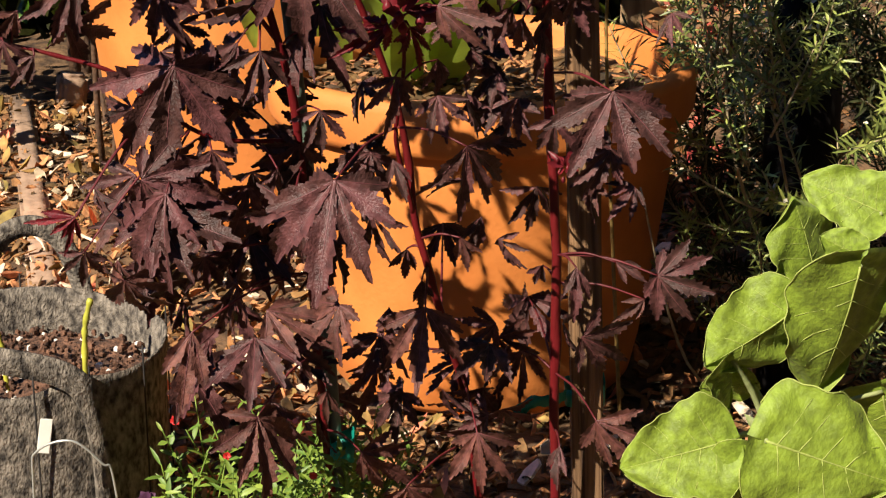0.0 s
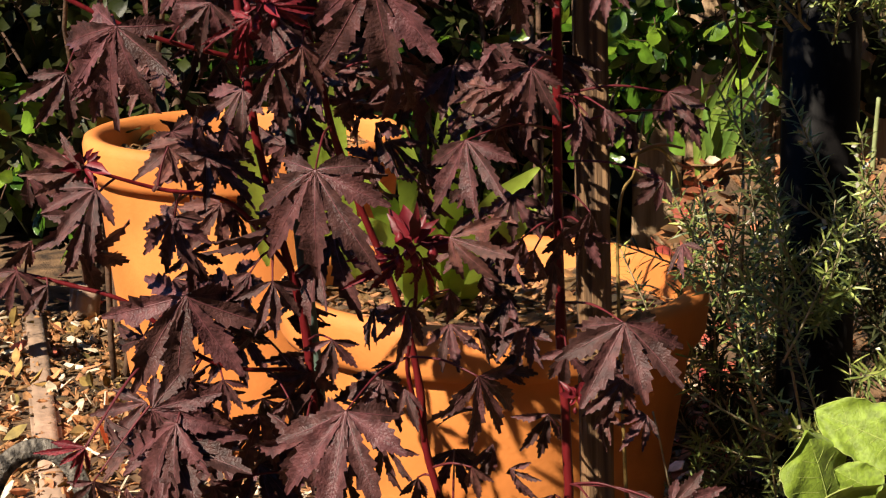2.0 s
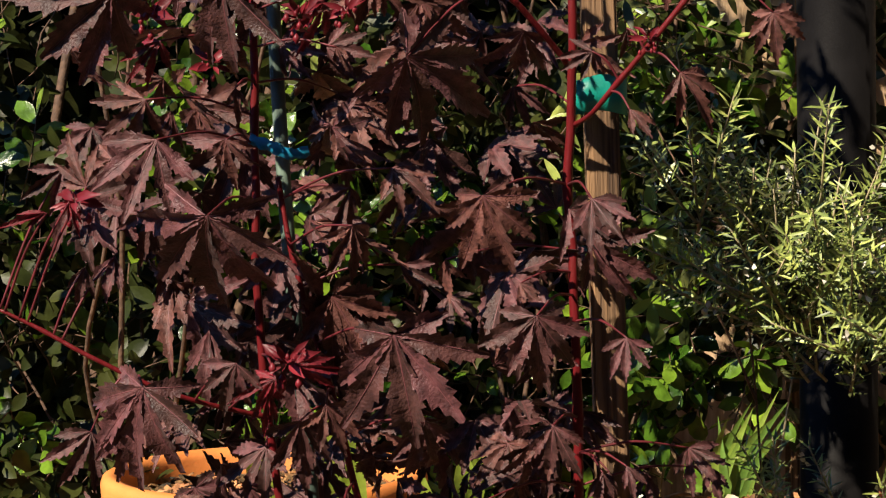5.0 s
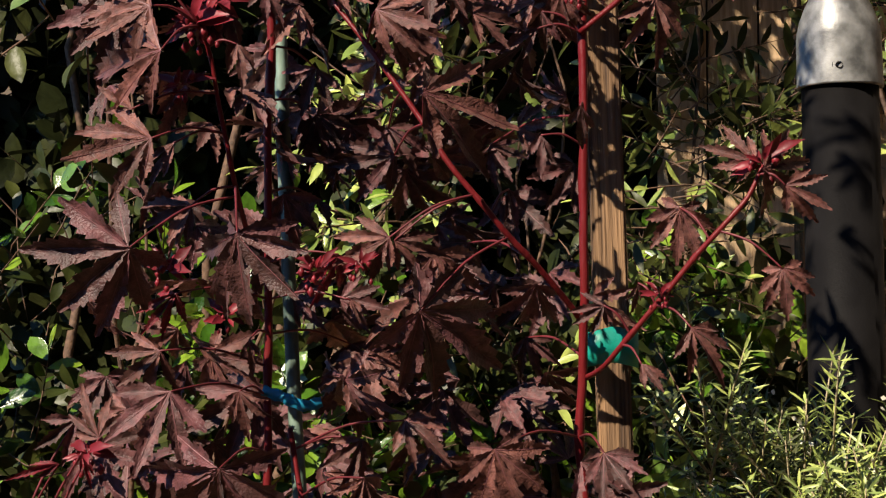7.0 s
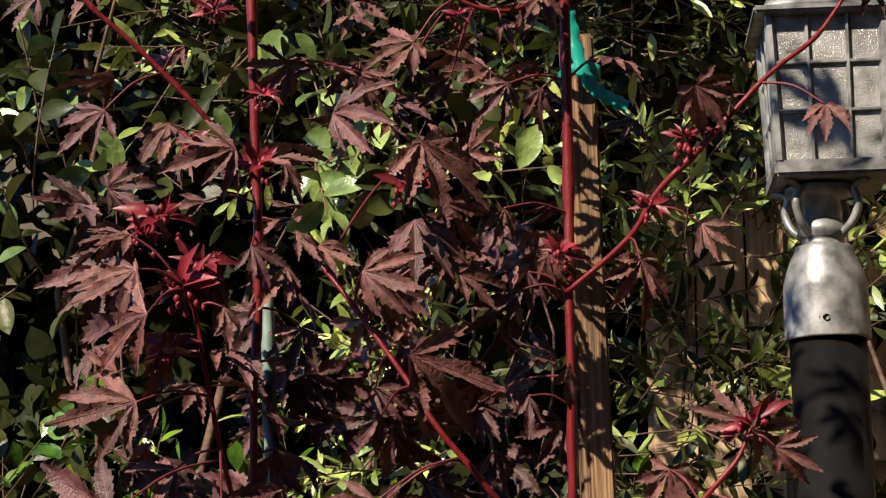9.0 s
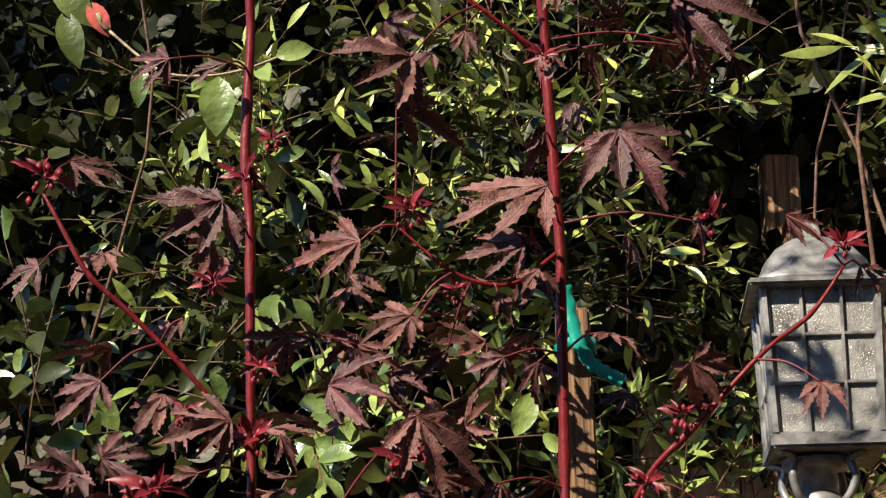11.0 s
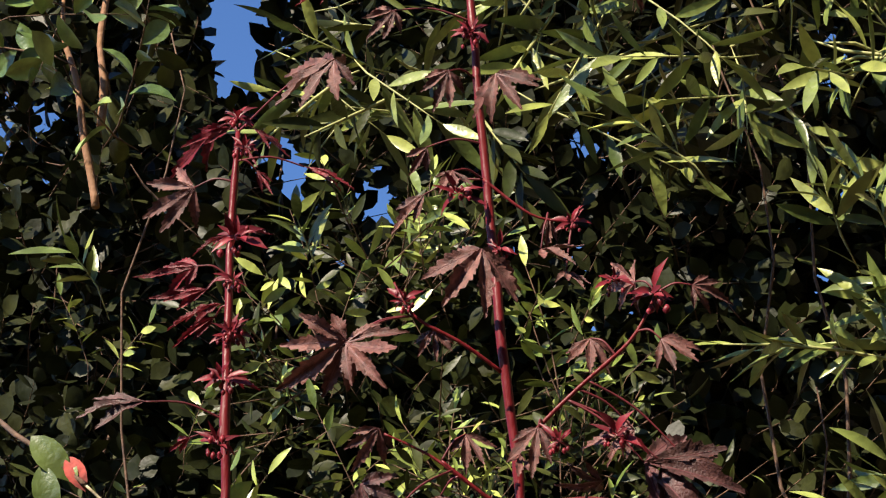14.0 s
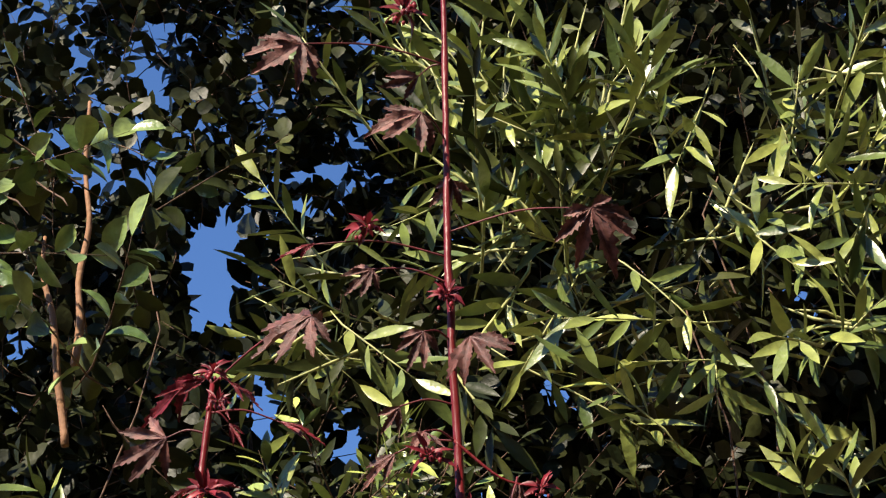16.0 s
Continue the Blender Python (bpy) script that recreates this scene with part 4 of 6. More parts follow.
class hibiscus:
    def __init__(self, base, label):
        self.base = Vector(base)
        self.ob = thing("hibiscus", base, label, "hibiscus", "hibiscus plants")
        self.line, self.stalks, self.made = [], Heap(), 0

    def stem(self, rows):
        pts = bend([r[:3] for r in rows], 6)
        rad = [0.001 * float(np.interp(i / 6, range(len(rows)), [r[3] for r in rows])) * (1.0 + (0.22 if i % 9 == 0 else 0)) for i in range(len(pts))]
        pts = [p + Vector((0.0025 * noise.noise(p * 14), 0.003 * noise.noise(p * 12 + Vector((5, 0, 0))), 0)) for p in pts]
        self.line += pts
        v, f = tube([p - self.base for p in pts], rad, 9)
        part("stem" if self.made == 0 else "branch", mesh_of("stem", v, f, M["hibstem"], True), None, self.ob)
        self.made += 1

    def leaf(self, shape, mat, x, y, z, size, turn, reach=0.24, wild=12):
        p = Vector((x, y, z))
        me = random.choice(HIB_LEAF[(shape, mat)])
        up = math.degrees(math.atan2(z - 1.35, y))
        ob = part("leaf", me, None, self.ob)
        lean = -3 if z < 1.5 else -14  # the higher leaves lie flatter
        m = pose(x, y, z, lean + 0.1 * up + random.gauss(0, wild * (1.1 if z < 1.5 else 1.7)), 0, random.gauss(0, 1.5 * wild)) @ pose(0, 0, 0, 0, -turn, 0)
        ob.matrix_basis = Matrix.Translation(-self.base) @ m @ Matrix.Diagonal((size * rnd(0.9, 1.05) * (0.62 if mat == "young" else 1), size, size, 1))
        # the stalk runs to the nearest stem
        near = min(self.line, key=lambda q: (q - p).length + 0.25 * max(0, q.z - p.z - 0.02))
        gap = near - p
        if gap.length > reach:
            near = p + gap * (reach / gap.length)
        if gap.length > 0.012 and reach > 0.1:
            mid = (p + near) / 2 + Vector((0, -0.004, 0.004 + 0.05 * gap.length))
            v, f = tube(bend([p - self.base, mid - self.base, near - self.base], 5), [0.0012] * 4 + [0.0016] * 7, 5)
            part("leaf_stalk", mesh_of("leaf_stalk", v, f, M["hibstalk"], True), None, self.ob)

    def tip(self, x, y, z, size):
        """A crowded shoot end: folded young leaves round small swollen buds."""
        heap = Heap()
        for k in range(13):
            a = k * 2.4
            d = Vector((math.cos(a), 0.8 * math.sin(a), rnd(-0.5, 1.2))).normalized()
            ln = size * rnd(0.35, 0.95)
            v, f = blade(ln, ln * rnd(0.22, 0.42), 0.6, rnd(-0.1, 0.6), 0.45, 5)
            heap.add([(p[0] * (1.25 if q % 6 == 1 else 0.9), p[1], p[2]) for q, p in enumerate(v)], f, frame_for(d * rnd(0, 0.2) * size, d, (rnd(-0.4, 0.4), -1, 0.4)))
        for k in range(9):
            c = Vector((rnd(-0.4, 0.4), rnd(-0.25, 0.2), rnd(-0.6, 0.25))) * size
            r = size * rnd(0.06, 0.12)
            v, f = lathe([(0.001, -1.2 * r), (0.8 * r, -0.5 * r), (r, 0.1 * r), (0.6 * r, 0.9 * r), (0.05 * r, 1.5 * r)], 7, 0, 0, c)
            heap.add(v, f)
        ob = part("shoot_tip", heap.mesh("shoot_tip", M["hibred"]), None, self.ob, "bright red young shoot")
        tagged(ob, kind="stuff")
        ob.location = Vector((x, y, z)) - self.base

    def fill(self, count, x, y, z, sizes, looks=("dark", "dark", "dark", "brown")):
        """Smaller leaves deeper in the plant."""
        for _ in range(count):
            self.leaf(random.choice(("palm", "palm", "slim", "wide")), random.choice(looks), rnd(*x), rnd(*y), rnd(*z), rnd(*sizes), random.gauss(0, 50), 0.05, 30)


# stems and leaves of the tall left plant
tall_plant = hibiscus((-0.112, 2.368, 0.0), LABELS[0])
tall_plant.stem([(-0.112, 2.368, 0.000, 5.58), (-0.126, 2.357, 0.209, 5.27), (-0.138, 2.325, 0.434, 5.27), (-0.150, 2.320, 0.639, 4.96), (-0.202, 2.285, 0.894, 4.96), (-0.222, 2.264, 1.134, 4.96), (-0.222, 2.263, 1.332, 4.65), (-0.222, 2.244, 1.569, 4.65), (-0.219, 2.239, 1.774, 5.40), (-0.229, 2.240, 2.075, 5.90), (-0.238, 2.241, 2.207, 6.50), (-0.238, 2.244, 2.349, 5.74), (-0.244, 2.239, 2.476, 6.00), (-0.254, 2.251, 2.726, 5.25), (-0.255, 2.248, 2.913, 3.50)])
tall_plant.stem([(-0.244, 2.247, 1.480, 3.10), (-0.254, 2.202, 1.534, 3.10), (-0.265, 2.186, 1.592, 2.79), (-0.280, 2.170, 1.677, 2.48), (-0.293, 2.152, 1.711, 1.86)])
tall_plant.stem([(-0.222, 2.238, 1.851, 3.41), (-0.269, 2.202, 1.907, 3.10), (-0.352, 2.185, 1.992, 3.10), (-0.405, 2.171, 2.039, 3.10), (-0.439, 2.168, 2.093, 2.79), (-0.466, 2.170, 2.139, 1.86)])
tall_plant.stem([(-0.171, 2.314, 0.732, 3.10), (-0.229, 2.245, 0.822, 2.79), (-0.310, 2.223, 0.844, 2.48), (-0.387, 2.189, 0.874, 1.86)])
tall_plant.stem([(-0.212, 2.272, 0.984, 3.10), (-0.309, 2.223, 1.016, 2.79), (-0.393, 2.204, 1.057, 2.79), (-0.455, 2.204, 1.092, 2.48), (-0.505, 2.205, 1.117, 1.86)])
tall_plant.stem([(-0.152, 2.323, 0.603, 3.10), (-0.256, 2.282, 0.621, 2.79), (-0.349, 2.256, 0.700, 2.79), (-0.419, 2.255, 0.725, 2.48), (-0.490, 2.254, 0.743, 1.86)])
tall_plant.leaf("wide", "dark", -0.281, 2.215, 0.720, 0.142, -8)
tall_plant.leaf("palm", "dark", -0.292, 2.179, 0.579, 0.121, -26)
tall_plant.leaf("slim", "young", -0.389, 2.138, 0.565, 0.064, -82)
tall_plant.leaf("slim", "young", -0.390, 2.138, 0.565, 0.055, -15)
tall_plant.leaf("wide", "dark", -0.299, 2.277, 0.800, 0.076, -12)
tall_plant.leaf("palm", "dark", -0.395, 2.227, 0.810, 0.076, -25)
tall_plant.leaf("slim", "brown", -0.266, 2.145, 0.422, 0.100, -12)
tall_plant.leaf("palm", "dark", -0.235, 2.245, 0.427, 0.066, -9)
tall_plant.leaf("palm", "dark", -0.260, 2.263, 0.475, 0.058, 1)
tall_plant.leaf("palm", "dark", -0.391, 2.191, 0.507, 0.054, -10)
tall_plant.leaf("slim", "dark", -0.442, 2.234, 0.730, 0.057, -44)
tall_plant.leaf("slim", "brown", -0.457, 2.230, 0.783, 0.060, -35)
tall_plant.leaf("palm", "dark", -0.337, 2.259, 0.662, 0.082, -58)
tall_plant.leaf("palm", "dark", -0.240, 2.203, 0.624, 0.055, 6)
tall_plant.leaf("slim", "dark", -0.347, 2.121, 1.003, 0.086, -14)
tall_plant.leaf("palm", "dark", -0.405, 2.203, 0.979, 0.078, -29)
tall_plant.leaf("palm", "brown", -0.388, 2.179, 0.875, 0.079, -82)
tall_plant.leaf("palm", "dark", -0.370, 2.162, 0.855, 0.077, -43)
tall_plant.leaf("palm", "dark", -0.476, 2.233, 0.747, 0.066, -15)
tall_plant.leaf("wide", "dark", -0.258, 2.084, 1.224, 0.138, -15)
tall_plant.leaf("wide", "dark", -0.331, 2.103, 1.040, 0.120, -16)
tall_plant.leaf("palm", "brown", -0.399, 2.166, 1.254, 0.060, -153)
tall_plant.leaf("slim", "young", -0.443, 2.166, 1.226, 0.053, -77)
tall_plant.leaf("slim", "dark", -0.409, 2.205, 1.163, 0.048, -14)
tall_plant.leaf("slim", "dark", -0.378, 2.225, 1.175, 0.061, -14)
tall_plant.leaf("slim", "young", -0.418, 2.166, 1.238, 0.043, 16)
tall_plant.leaf("wide", "dark", -0.356, 2.089, 1.458, 0.120, -52)
tall_plant.leaf("wide", "dark", -0.236, 2.047, 1.470, 0.115, -5)
tall_plant.leaf("palm", "brown", -0.323, 2.091, 1.671, 0.130, -82)
tall_plant.leaf("palm", "brown", -0.352, 2.133, 1.727, 0.074, -61)
tall_plant.leaf("palm", "brown", -0.338, 2.126, 1.580, 0.098, -72)
tall_plant.leaf("slim", "brown", -0.363, 2.148, 1.615, 0.050, -120)
tall_plant.leaf("slim", "brown", -0.316, 2.146, 1.577, 0.059, -30)
tall_plant.leaf("slim", "dark", -0.314, 2.188, 1.641, 0.069, -20)
tall_plant.leaf("palm", "brown", -0.302, 2.184, 1.511, 0.069, -70)
tall_plant.leaf("palm", "young", -0.317, 2.174, 1.413, 0.068, -40)
tall_plant.leaf("palm", "brown", -0.338, 2.202, 1.350, 0.075, -50)
tall_plant.leaf("palm", "dark", -0.316, 2.127, 1.305, 0.105, -26)
tall_plant.leaf("palm", "dark", -0.432, 2.206, 1.274, 0.062, -20)
tall_plant.leaf("palm", "brown", -0.339, 2.113, 1.723, 0.077, -54)
tall_plant.leaf("palm", "brown", -0.350, 2.135, 1.766, 0.061, -79)
tall_plant.leaf("palm", "dark", -0.386, 2.162, 1.914, 0.071, -43)
tall_plant.leaf("palm", "dark", -0.472, 2.200, 2.060, 0.058, -64)
tall_plant.leaf("palm", "brown", -0.443, 2.201, 2.191, 0.071, 76)
tall_plant.leaf("wide", "dark", -0.254, 2.139, 2.121, 0.095, -49)
tall_plant.leaf("palm", "brown", -0.238, 2.160, 1.869, 0.081, -69)
tall_plant.leaf("slim", "dark", -0.234, 2.159, 1.849, 0.047, -38)
tall_plant.leaf("slim", "brown", -0.275, 2.197, 1.816, 0.048, -74)
tall_plant.leaf("palm", "dark", -0.218, 2.154, 1.755, 0.056, 32)
tall_plant.leaf("slim", "brown", -0.297, 2.165, 1.988, 0.038, -38)
tall_plant.leaf("palm", "young", -0.295, 2.245, 2.701, 0.083, -74)
tall_plant.leaf("slim", "young", -0.280, 2.243, 2.665, 0.054, -69)
tall_plant.leaf("slim", "dark", -0.343, 2.217, 2.490, 0.097, -77)
tall_plant.leaf("slim", "young", -0.284, 2.221, 2.444, 0.052, -79)
tall_plant.leaf("slim", "young", -0.237, 2.217, 2.526, 0.039, 81)
tall_plant.leaf("palm", "dark", -0.332, 2.204, 2.325, 0.063, -68)
tall_plant.leaf("slim", "dark", -0.263, 2.204, 2.318, 0.064, -79)
tall_plant.leaf("slim", "young", -0.279, 2.257, 2.931, 0.112, -60)
tall_plant.leaf("slim", "young", -0.236, 2.258, 2.927, 0.060, 56)
tall_plant.leaf("slim", "young", -0.163, 2.263, 2.869, 0.086, 69)
tall_plant.leaf("palm", "brown", -0.310, 2.263, 2.833, 0.093, -71)
tall_plant.leaf("slim", "young", -0.268, 2.268, 2.934, 0.090, -54)
tall_plant.leaf("slim", "young", -0.245, 2.249, 2.897, 0.047, 21)
tall_plant.leaf("slim", "young", -0.227, 2.253, 2.856, 0.047, 35)
tall_plant.leaf("slim", "young", -0.286, 2.264, 2.675, 0.080, -73)
tall_plant.leaf("slim", "young", -0.269, 2.262, 2.635, 0.064, -56)
tall_plant.leaf("slim", "young", -0.258, 2.266, 2.761, 0.051, -67)
tall_plant.leaf("slim", "young", -0.243, 2.266, 2.767, 0.046, 73)
tall_plant.leaf("slim", "young", -0.261, 2.243, 2.643, 0.085, -60)
tall_plant.leaf("palm", "dark", -0.146, 2.178, 0.560, 0.100, -35)
tall_plant.leaf("wide", "brown", -0.098, 2.204, 0.433, 0.085, -27)
tall_plant.leaf("palm", "brown", -0.077, 2.256, 0.221, 0.084, 58)
tall_plant.leaf("palm", "dark", -0.117, 2.259, 0.656, 0.063, -1)
tall_plant.leaf("palm", "dark", -0.183, 2.234, 0.733, 0.075, -3)
tall_plant.leaf("slim", "dark", -0.212, 2.274, 0.734, 0.074, -33)
tall_plant.leaf("wide", "brown", -0.195, 2.151, 0.312, 0.101, -6)
tall_plant.leaf("slim", "dark", -0.168, 2.242, 0.590, 0.054, -23)
tall_plant.leaf("slim", "brown", -0.119, 2.302, 0.285, 0.061, -13)
tall_plant.leaf("palm", "dark", -0.257, 2.542, 0.597, 0.090, 6)
tall_plant.leaf("slim", "dark", -0.134, 2.294, 0.743, 0.087, -7)
tall_plant.leaf("palm", "dark", -0.211, 2.227, 0.956, 0.078, -23)
tall_plant.leaf("slim", "brown", -0.298, 2.236, 0.890, 0.048, 16)
tall_plant.leaf("palm", "dark", -0.241, 2.314, 0.897, 0.073, 7)
tall_plant.leaf("palm", "dark", -0.237, 2.163, 1.059, 0.069, -25)
tall_plant.leaf("palm", "young", -0.194, 2.163, 1.042, 0.060, -62)
tall_plant.leaf("palm", "young", -0.202, 2.183, 1.027, 0.057, -13)
tall_plant.leaf("palm", "young", -0.140, 2.228, 1.459, 0.077, -10)
tall_plant.leaf("slim", "brown", -0.126, 2.214, 1.407, 0.041, 30)
tall_plant.leaf("slim", "brown", -0.238, 2.200, 1.362, 0.041, 10)
tall_plant.leaf("palm", "brown", -0.245, 2.166, 1.305, 0.058, 5)
tall_plant.leaf("palm", "dark", -0.170, 2.289, 1.681, 0.066, -20)
tall_plant.leaf("slim", "dark", -0.264, 2.193, 1.734, 0.069, -0)
tall_plant.leaf("slim", "brown", -0.248, 2.151, 1.687, 0.053, 10)
tall_plant.leaf("palm", "dark", -0.173, 2.333, 1.533, 0.067, -30)
tall_plant.leaf("palm", "dark", -0.132, 2.350, 1.359, 0.067, 20)
tall_plant.leaf("palm", "dark", -0.173, 2.337, 1.632, 0.074, 40)
tall_plant.leaf("slim", "brown", -0.154, 2.245, 1.986, 0.056, -69)
tall_plant.leaf("slim", "brown", -0.100, 2.245, 1.979, 0.057, 61)
tall_plant.leaf("wide", "brown", -0.122, 2.149, 2.968, 0.094, -67)
tall_plant.tip(-0.387, 2.189, 0.877, 0.040)
tall_plant.tip(-0.414, 2.176, 1.237, 0.040)
tall_plant.tip(-0.295, 2.162, 1.712, 0.054)
tall_plant.tip(-0.318, 2.166, 1.790, 0.047)
tall_plant.tip(-0.286, 2.162, 1.710, 0.047)
tall_plant.tip(-0.465, 2.170, 2.159, 0.050)
tall_plant.tip(-0.213, 2.169, 1.851, 0.040)
tall_plant.tip(-0.264, 2.171, 2.033, 0.033)
tall_plant.tip(-0.247, 2.165, 2.881, 0.033)
tall_plant.tip(-0.236, 2.168, 2.837, 0.030)
tall_plant.tip(-0.240, 2.175, 2.704, 0.047)
tall_plant.tip(-0.242, 2.166, 2.498, 0.037)
tall_plant.tip(-0.243, 2.171, 2.412, 0.037)
tall_plant.tip(-0.231, 2.170, 2.159, 0.040)
tall_plant.tip(-0.323, 2.162, 1.437, 0.040)
tall_plant.tip(-0.274, 2.163, 1.736, 0.040)
tall_plant.tip(-0.339, 2.165, 1.769, 0.033)
tall_plant.tip(-0.206, 2.173, 1.933, 0.027)
tall_plant.tip(-0.202, 2.172, 2.209, 0.030)
tall_plant.tip(-0.287, 2.170, 1.878, 0.030)
tall_plant.tip(-0.234, 2.170, 2.563, 0.030)
tall_plant.tip(-0.239, 2.170, 2.563, 0.033)
tall_plant.tip(-0.239, 2.173, 2.639, 0.027)
tall_plant.tip(-0.260, 2.167, 1.387, 0.030)
tall_plant.tip(-0.311, 2.159, 1.643, 0.040)
tall_plant.fill(60, (-0.46, -0.12), (2.22, 2.5), (0.85, 1.95), (0.06, 0.105))
tall_plant.fill(18, (-0.44, -0.12), (2.24, 2.5), (0.7, 1.35), (0.08, 0.12))
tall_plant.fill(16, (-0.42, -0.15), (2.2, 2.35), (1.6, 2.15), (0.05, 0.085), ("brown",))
tall_plant.fill(40, (-0.34, -0.06), (2.3, 2.5), (0.45, 1.0), (0.06, 0.1))
tall_plant.fill(22, (-0.40, -0.14), (2.26, 2.42), (0.28, 0.6), (0.06, 0.1))
tall_plant.fill(12, (-0.33, -0.15), (2.16, 2.3), (0.36, 0.6), (0.09, 0.125), ("dark", "brown"))

# stems and leaves of the low middle plant
low_plant = hibiscus((0.084, 2.388, 0.0), LABELS[1])
low_plant.stem([(0.084, 2.388, 0.000, 5.89), (0.060, 2.366, 0.218, 5.58), (0.038, 2.350, 0.318, 5.27), (0.011, 2.325, 0.425, 4.96), (-0.007, 2.321, 0.508, 4.65), (-0.029, 2.309, 0.655, 4.34), (-0.104, 2.279, 0.868, 4.34), (-0.126, 2.265, 0.963, 4.03), (-0.153, 2.263, 1.071, 3.72), (-0.180, 2.264, 1.167, 3.41), (-0.199, 2.275, 1.261, 3.10)])
low_plant.stem([(-0.007, 2.321, 0.508, 3.10), (-0.029, 2.283, 0.613, 2.79), (-0.019, 2.256, 0.704, 2.48), (-0.020, 2.222, 0.773, 1.86)])
low_plant.leaf("wide", "dark", -0.097, 2.139, 0.604, 0.139, -1)
low_plant.leaf("palm", "brown", 0.004, 2.225, 0.421, 0.103, -5)
low_plant.leaf("palm", "dark", 0.054, 2.223, 0.620, 0.100, 24)
low_plant.leaf("palm", "brown", -0.028, 2.236, 0.701, 0.069, -7)
low_plant.leaf("slim", "dark", -0.000, 2.294, 0.432, 0.049, -2)
low_plant.leaf("slim", "brown", 0.048, 2.291, 0.487, 0.052, 14)
low_plant.leaf("palm", "dark", 0.030, 2.545, 0.427, 0.069, 9)
low_plant.leaf("slim", "dark", -0.018, 2.343, 0.457, 0.053, -7)
low_plant.leaf("slim", "brown", -0.041, 2.351, 0.311, 0.054, -62)
low_plant.leaf("slim", "dark", -0.033, 2.283, 0.588, 0.051, 18)
low_plant.leaf("slim", "dark", 0.022, 2.296, 0.707, 0.060, 4)
low_plant.leaf("palm", "brown", -0.021, 2.258, 0.173, 0.085, 18)
low_plant.leaf("wide", "dark", -0.124, 2.100, 0.885, 0.129, 1)
low_plant.leaf("palm", "brown", 0.021, 2.190, 0.792, 0.080, 78)
low_plant.leaf("palm", "young", -0.011, 2.213, 0.764, 0.071, 23)
low_plant.leaf("palm", "young", -0.034, 2.213, 0.765, 0.074, -70)
low_plant.leaf("palm", "dark", -0.171, 2.202, 0.989, 0.079, 7)
low_plant.leaf("palm", "dark", -0.032, 2.203, 0.988, 0.076, -12)
low_plant.leaf("wide", "dark", -0.062, 2.102, 1.094, 0.143, 9)
low_plant.leaf("palm", "brown", -0.109, 2.183, 1.209, 0.078, 7)
low_plant.leaf("palm", "brown", -0.064, 2.184, 1.272, 0.065, 53)
low_plant.leaf("palm", "brown", -0.113, 2.224, 1.250, 0.063, -28)
low_plant.leaf("palm", "young", -0.175, 2.163, 1.056, 0.065, 80)
low_plant.leaf("palm", "brown", -0.140, 2.180, 1.010, 0.069, 22)
low_plant.leaf("slim", "dark", -0.163, 2.227, 0.959, 0.065, -3)
low_plant.leaf("slim", "dark", -0.057, 2.253, 1.161, 0.058, 58)
low_plant.leaf("palm", "brown", 0.065, 2.203, 0.268, 0.090, 7)
low_plant.tip(-0.020, 2.201, 0.783, 0.057)
low_plant.tip(-0.182, 2.173, 1.057, 0.047)
low_plant.tip(-0.161, 2.161, 1.437, 0.040)
low_plant.fill(20, (-0.2, 0.1), (2.28, 2.55), (0.55, 1.2), (0.065, 0.11))
low_plant.fill(20, (-0.1, 0.15), (2.3, 2.5), (0.5, 1.0), (0.055, 0.09))
low_plant.fill(20, (-0.2, 0.12), (2.26, 2.42), (0.2, 0.55), (0.055, 0.09))

# stems and leaves of the staked right plant
staked_plant = hibiscus((0.175, 2.347, 0.0), LABELS[2])
staked_plant.stem([(0.175, 2.347, 0.000, 6.82), (0.168, 2.336, 0.214, 6.51), (0.167, 2.323, 0.454, 6.20), (0.156, 2.319, 0.651, 6.20), (0.149, 2.300, 0.859, 5.89), (0.144, 2.282, 1.092, 5.58), (0.137, 2.283, 1.250, 5.58), (0.141, 2.259, 1.441, 5.27), (0.140, 2.257, 1.655, 5.27), (0.143, 2.267, 1.847, 6.56), (0.142, 2.258, 2.097, 6.56), (0.130, 2.250, 2.289, 6.88), (0.124, 2.244, 2.412, 6.15), (0.104, 2.216, 2.572, 6.75), (0.087, 2.211, 2.784, 6.25), (0.065, 2.192, 3.066, 5.50), (0.053, 2.205, 3.336, 5.00), (0.040, 2.216, 3.635, 4.50), (0.031, 2.221, 3.792, 3.00)])
staked_plant.stem([(0.134, 2.265, 1.389, 3.72), (0.091, 2.229, 1.439, 3.72), (0.052, 2.205, 1.477, 3.72), (0.021, 2.192, 1.516, 3.41), (-0.018, 2.193, 1.564, 3.41), (-0.050, 2.206, 1.615, 3.10), (-0.107, 2.230, 1.699, 3.10), (-0.147, 2.253, 1.753, 2.79)])
staked_plant.stem([(0.142, 2.273, 1.319, 3.10), (0.166, 2.220, 1.338, 3.10), (0.214, 2.183, 1.399, 3.41), (0.256, 2.167, 1.451, 3.41), (0.286, 2.153, 1.485, 3.10), (0.314, 2.150, 1.517, 2.79), (0.330, 2.150, 1.550, 1.86)])
staked_plant.stem([(0.138, 2.250, 1.716, 3.10), (0.207, 2.213, 1.773, 3.72), (0.238, 2.196, 1.820, 3.72), (0.272, 2.179, 1.855, 4.34), (0.325, 2.163, 1.910, 3.10), (0.371, 2.165, 1.956, 2.79), (0.422, 2.173, 1.998, 2.79), (0.464, 2.178, 2.057, 1.86)])
staked_plant.stem([(0.118, 2.232, 2.434, 3.10), (0.197, 2.198, 2.507, 2.79), (0.267, 2.193, 2.575, 2.48), (0.300, 2.197, 2.644, 1.55)])
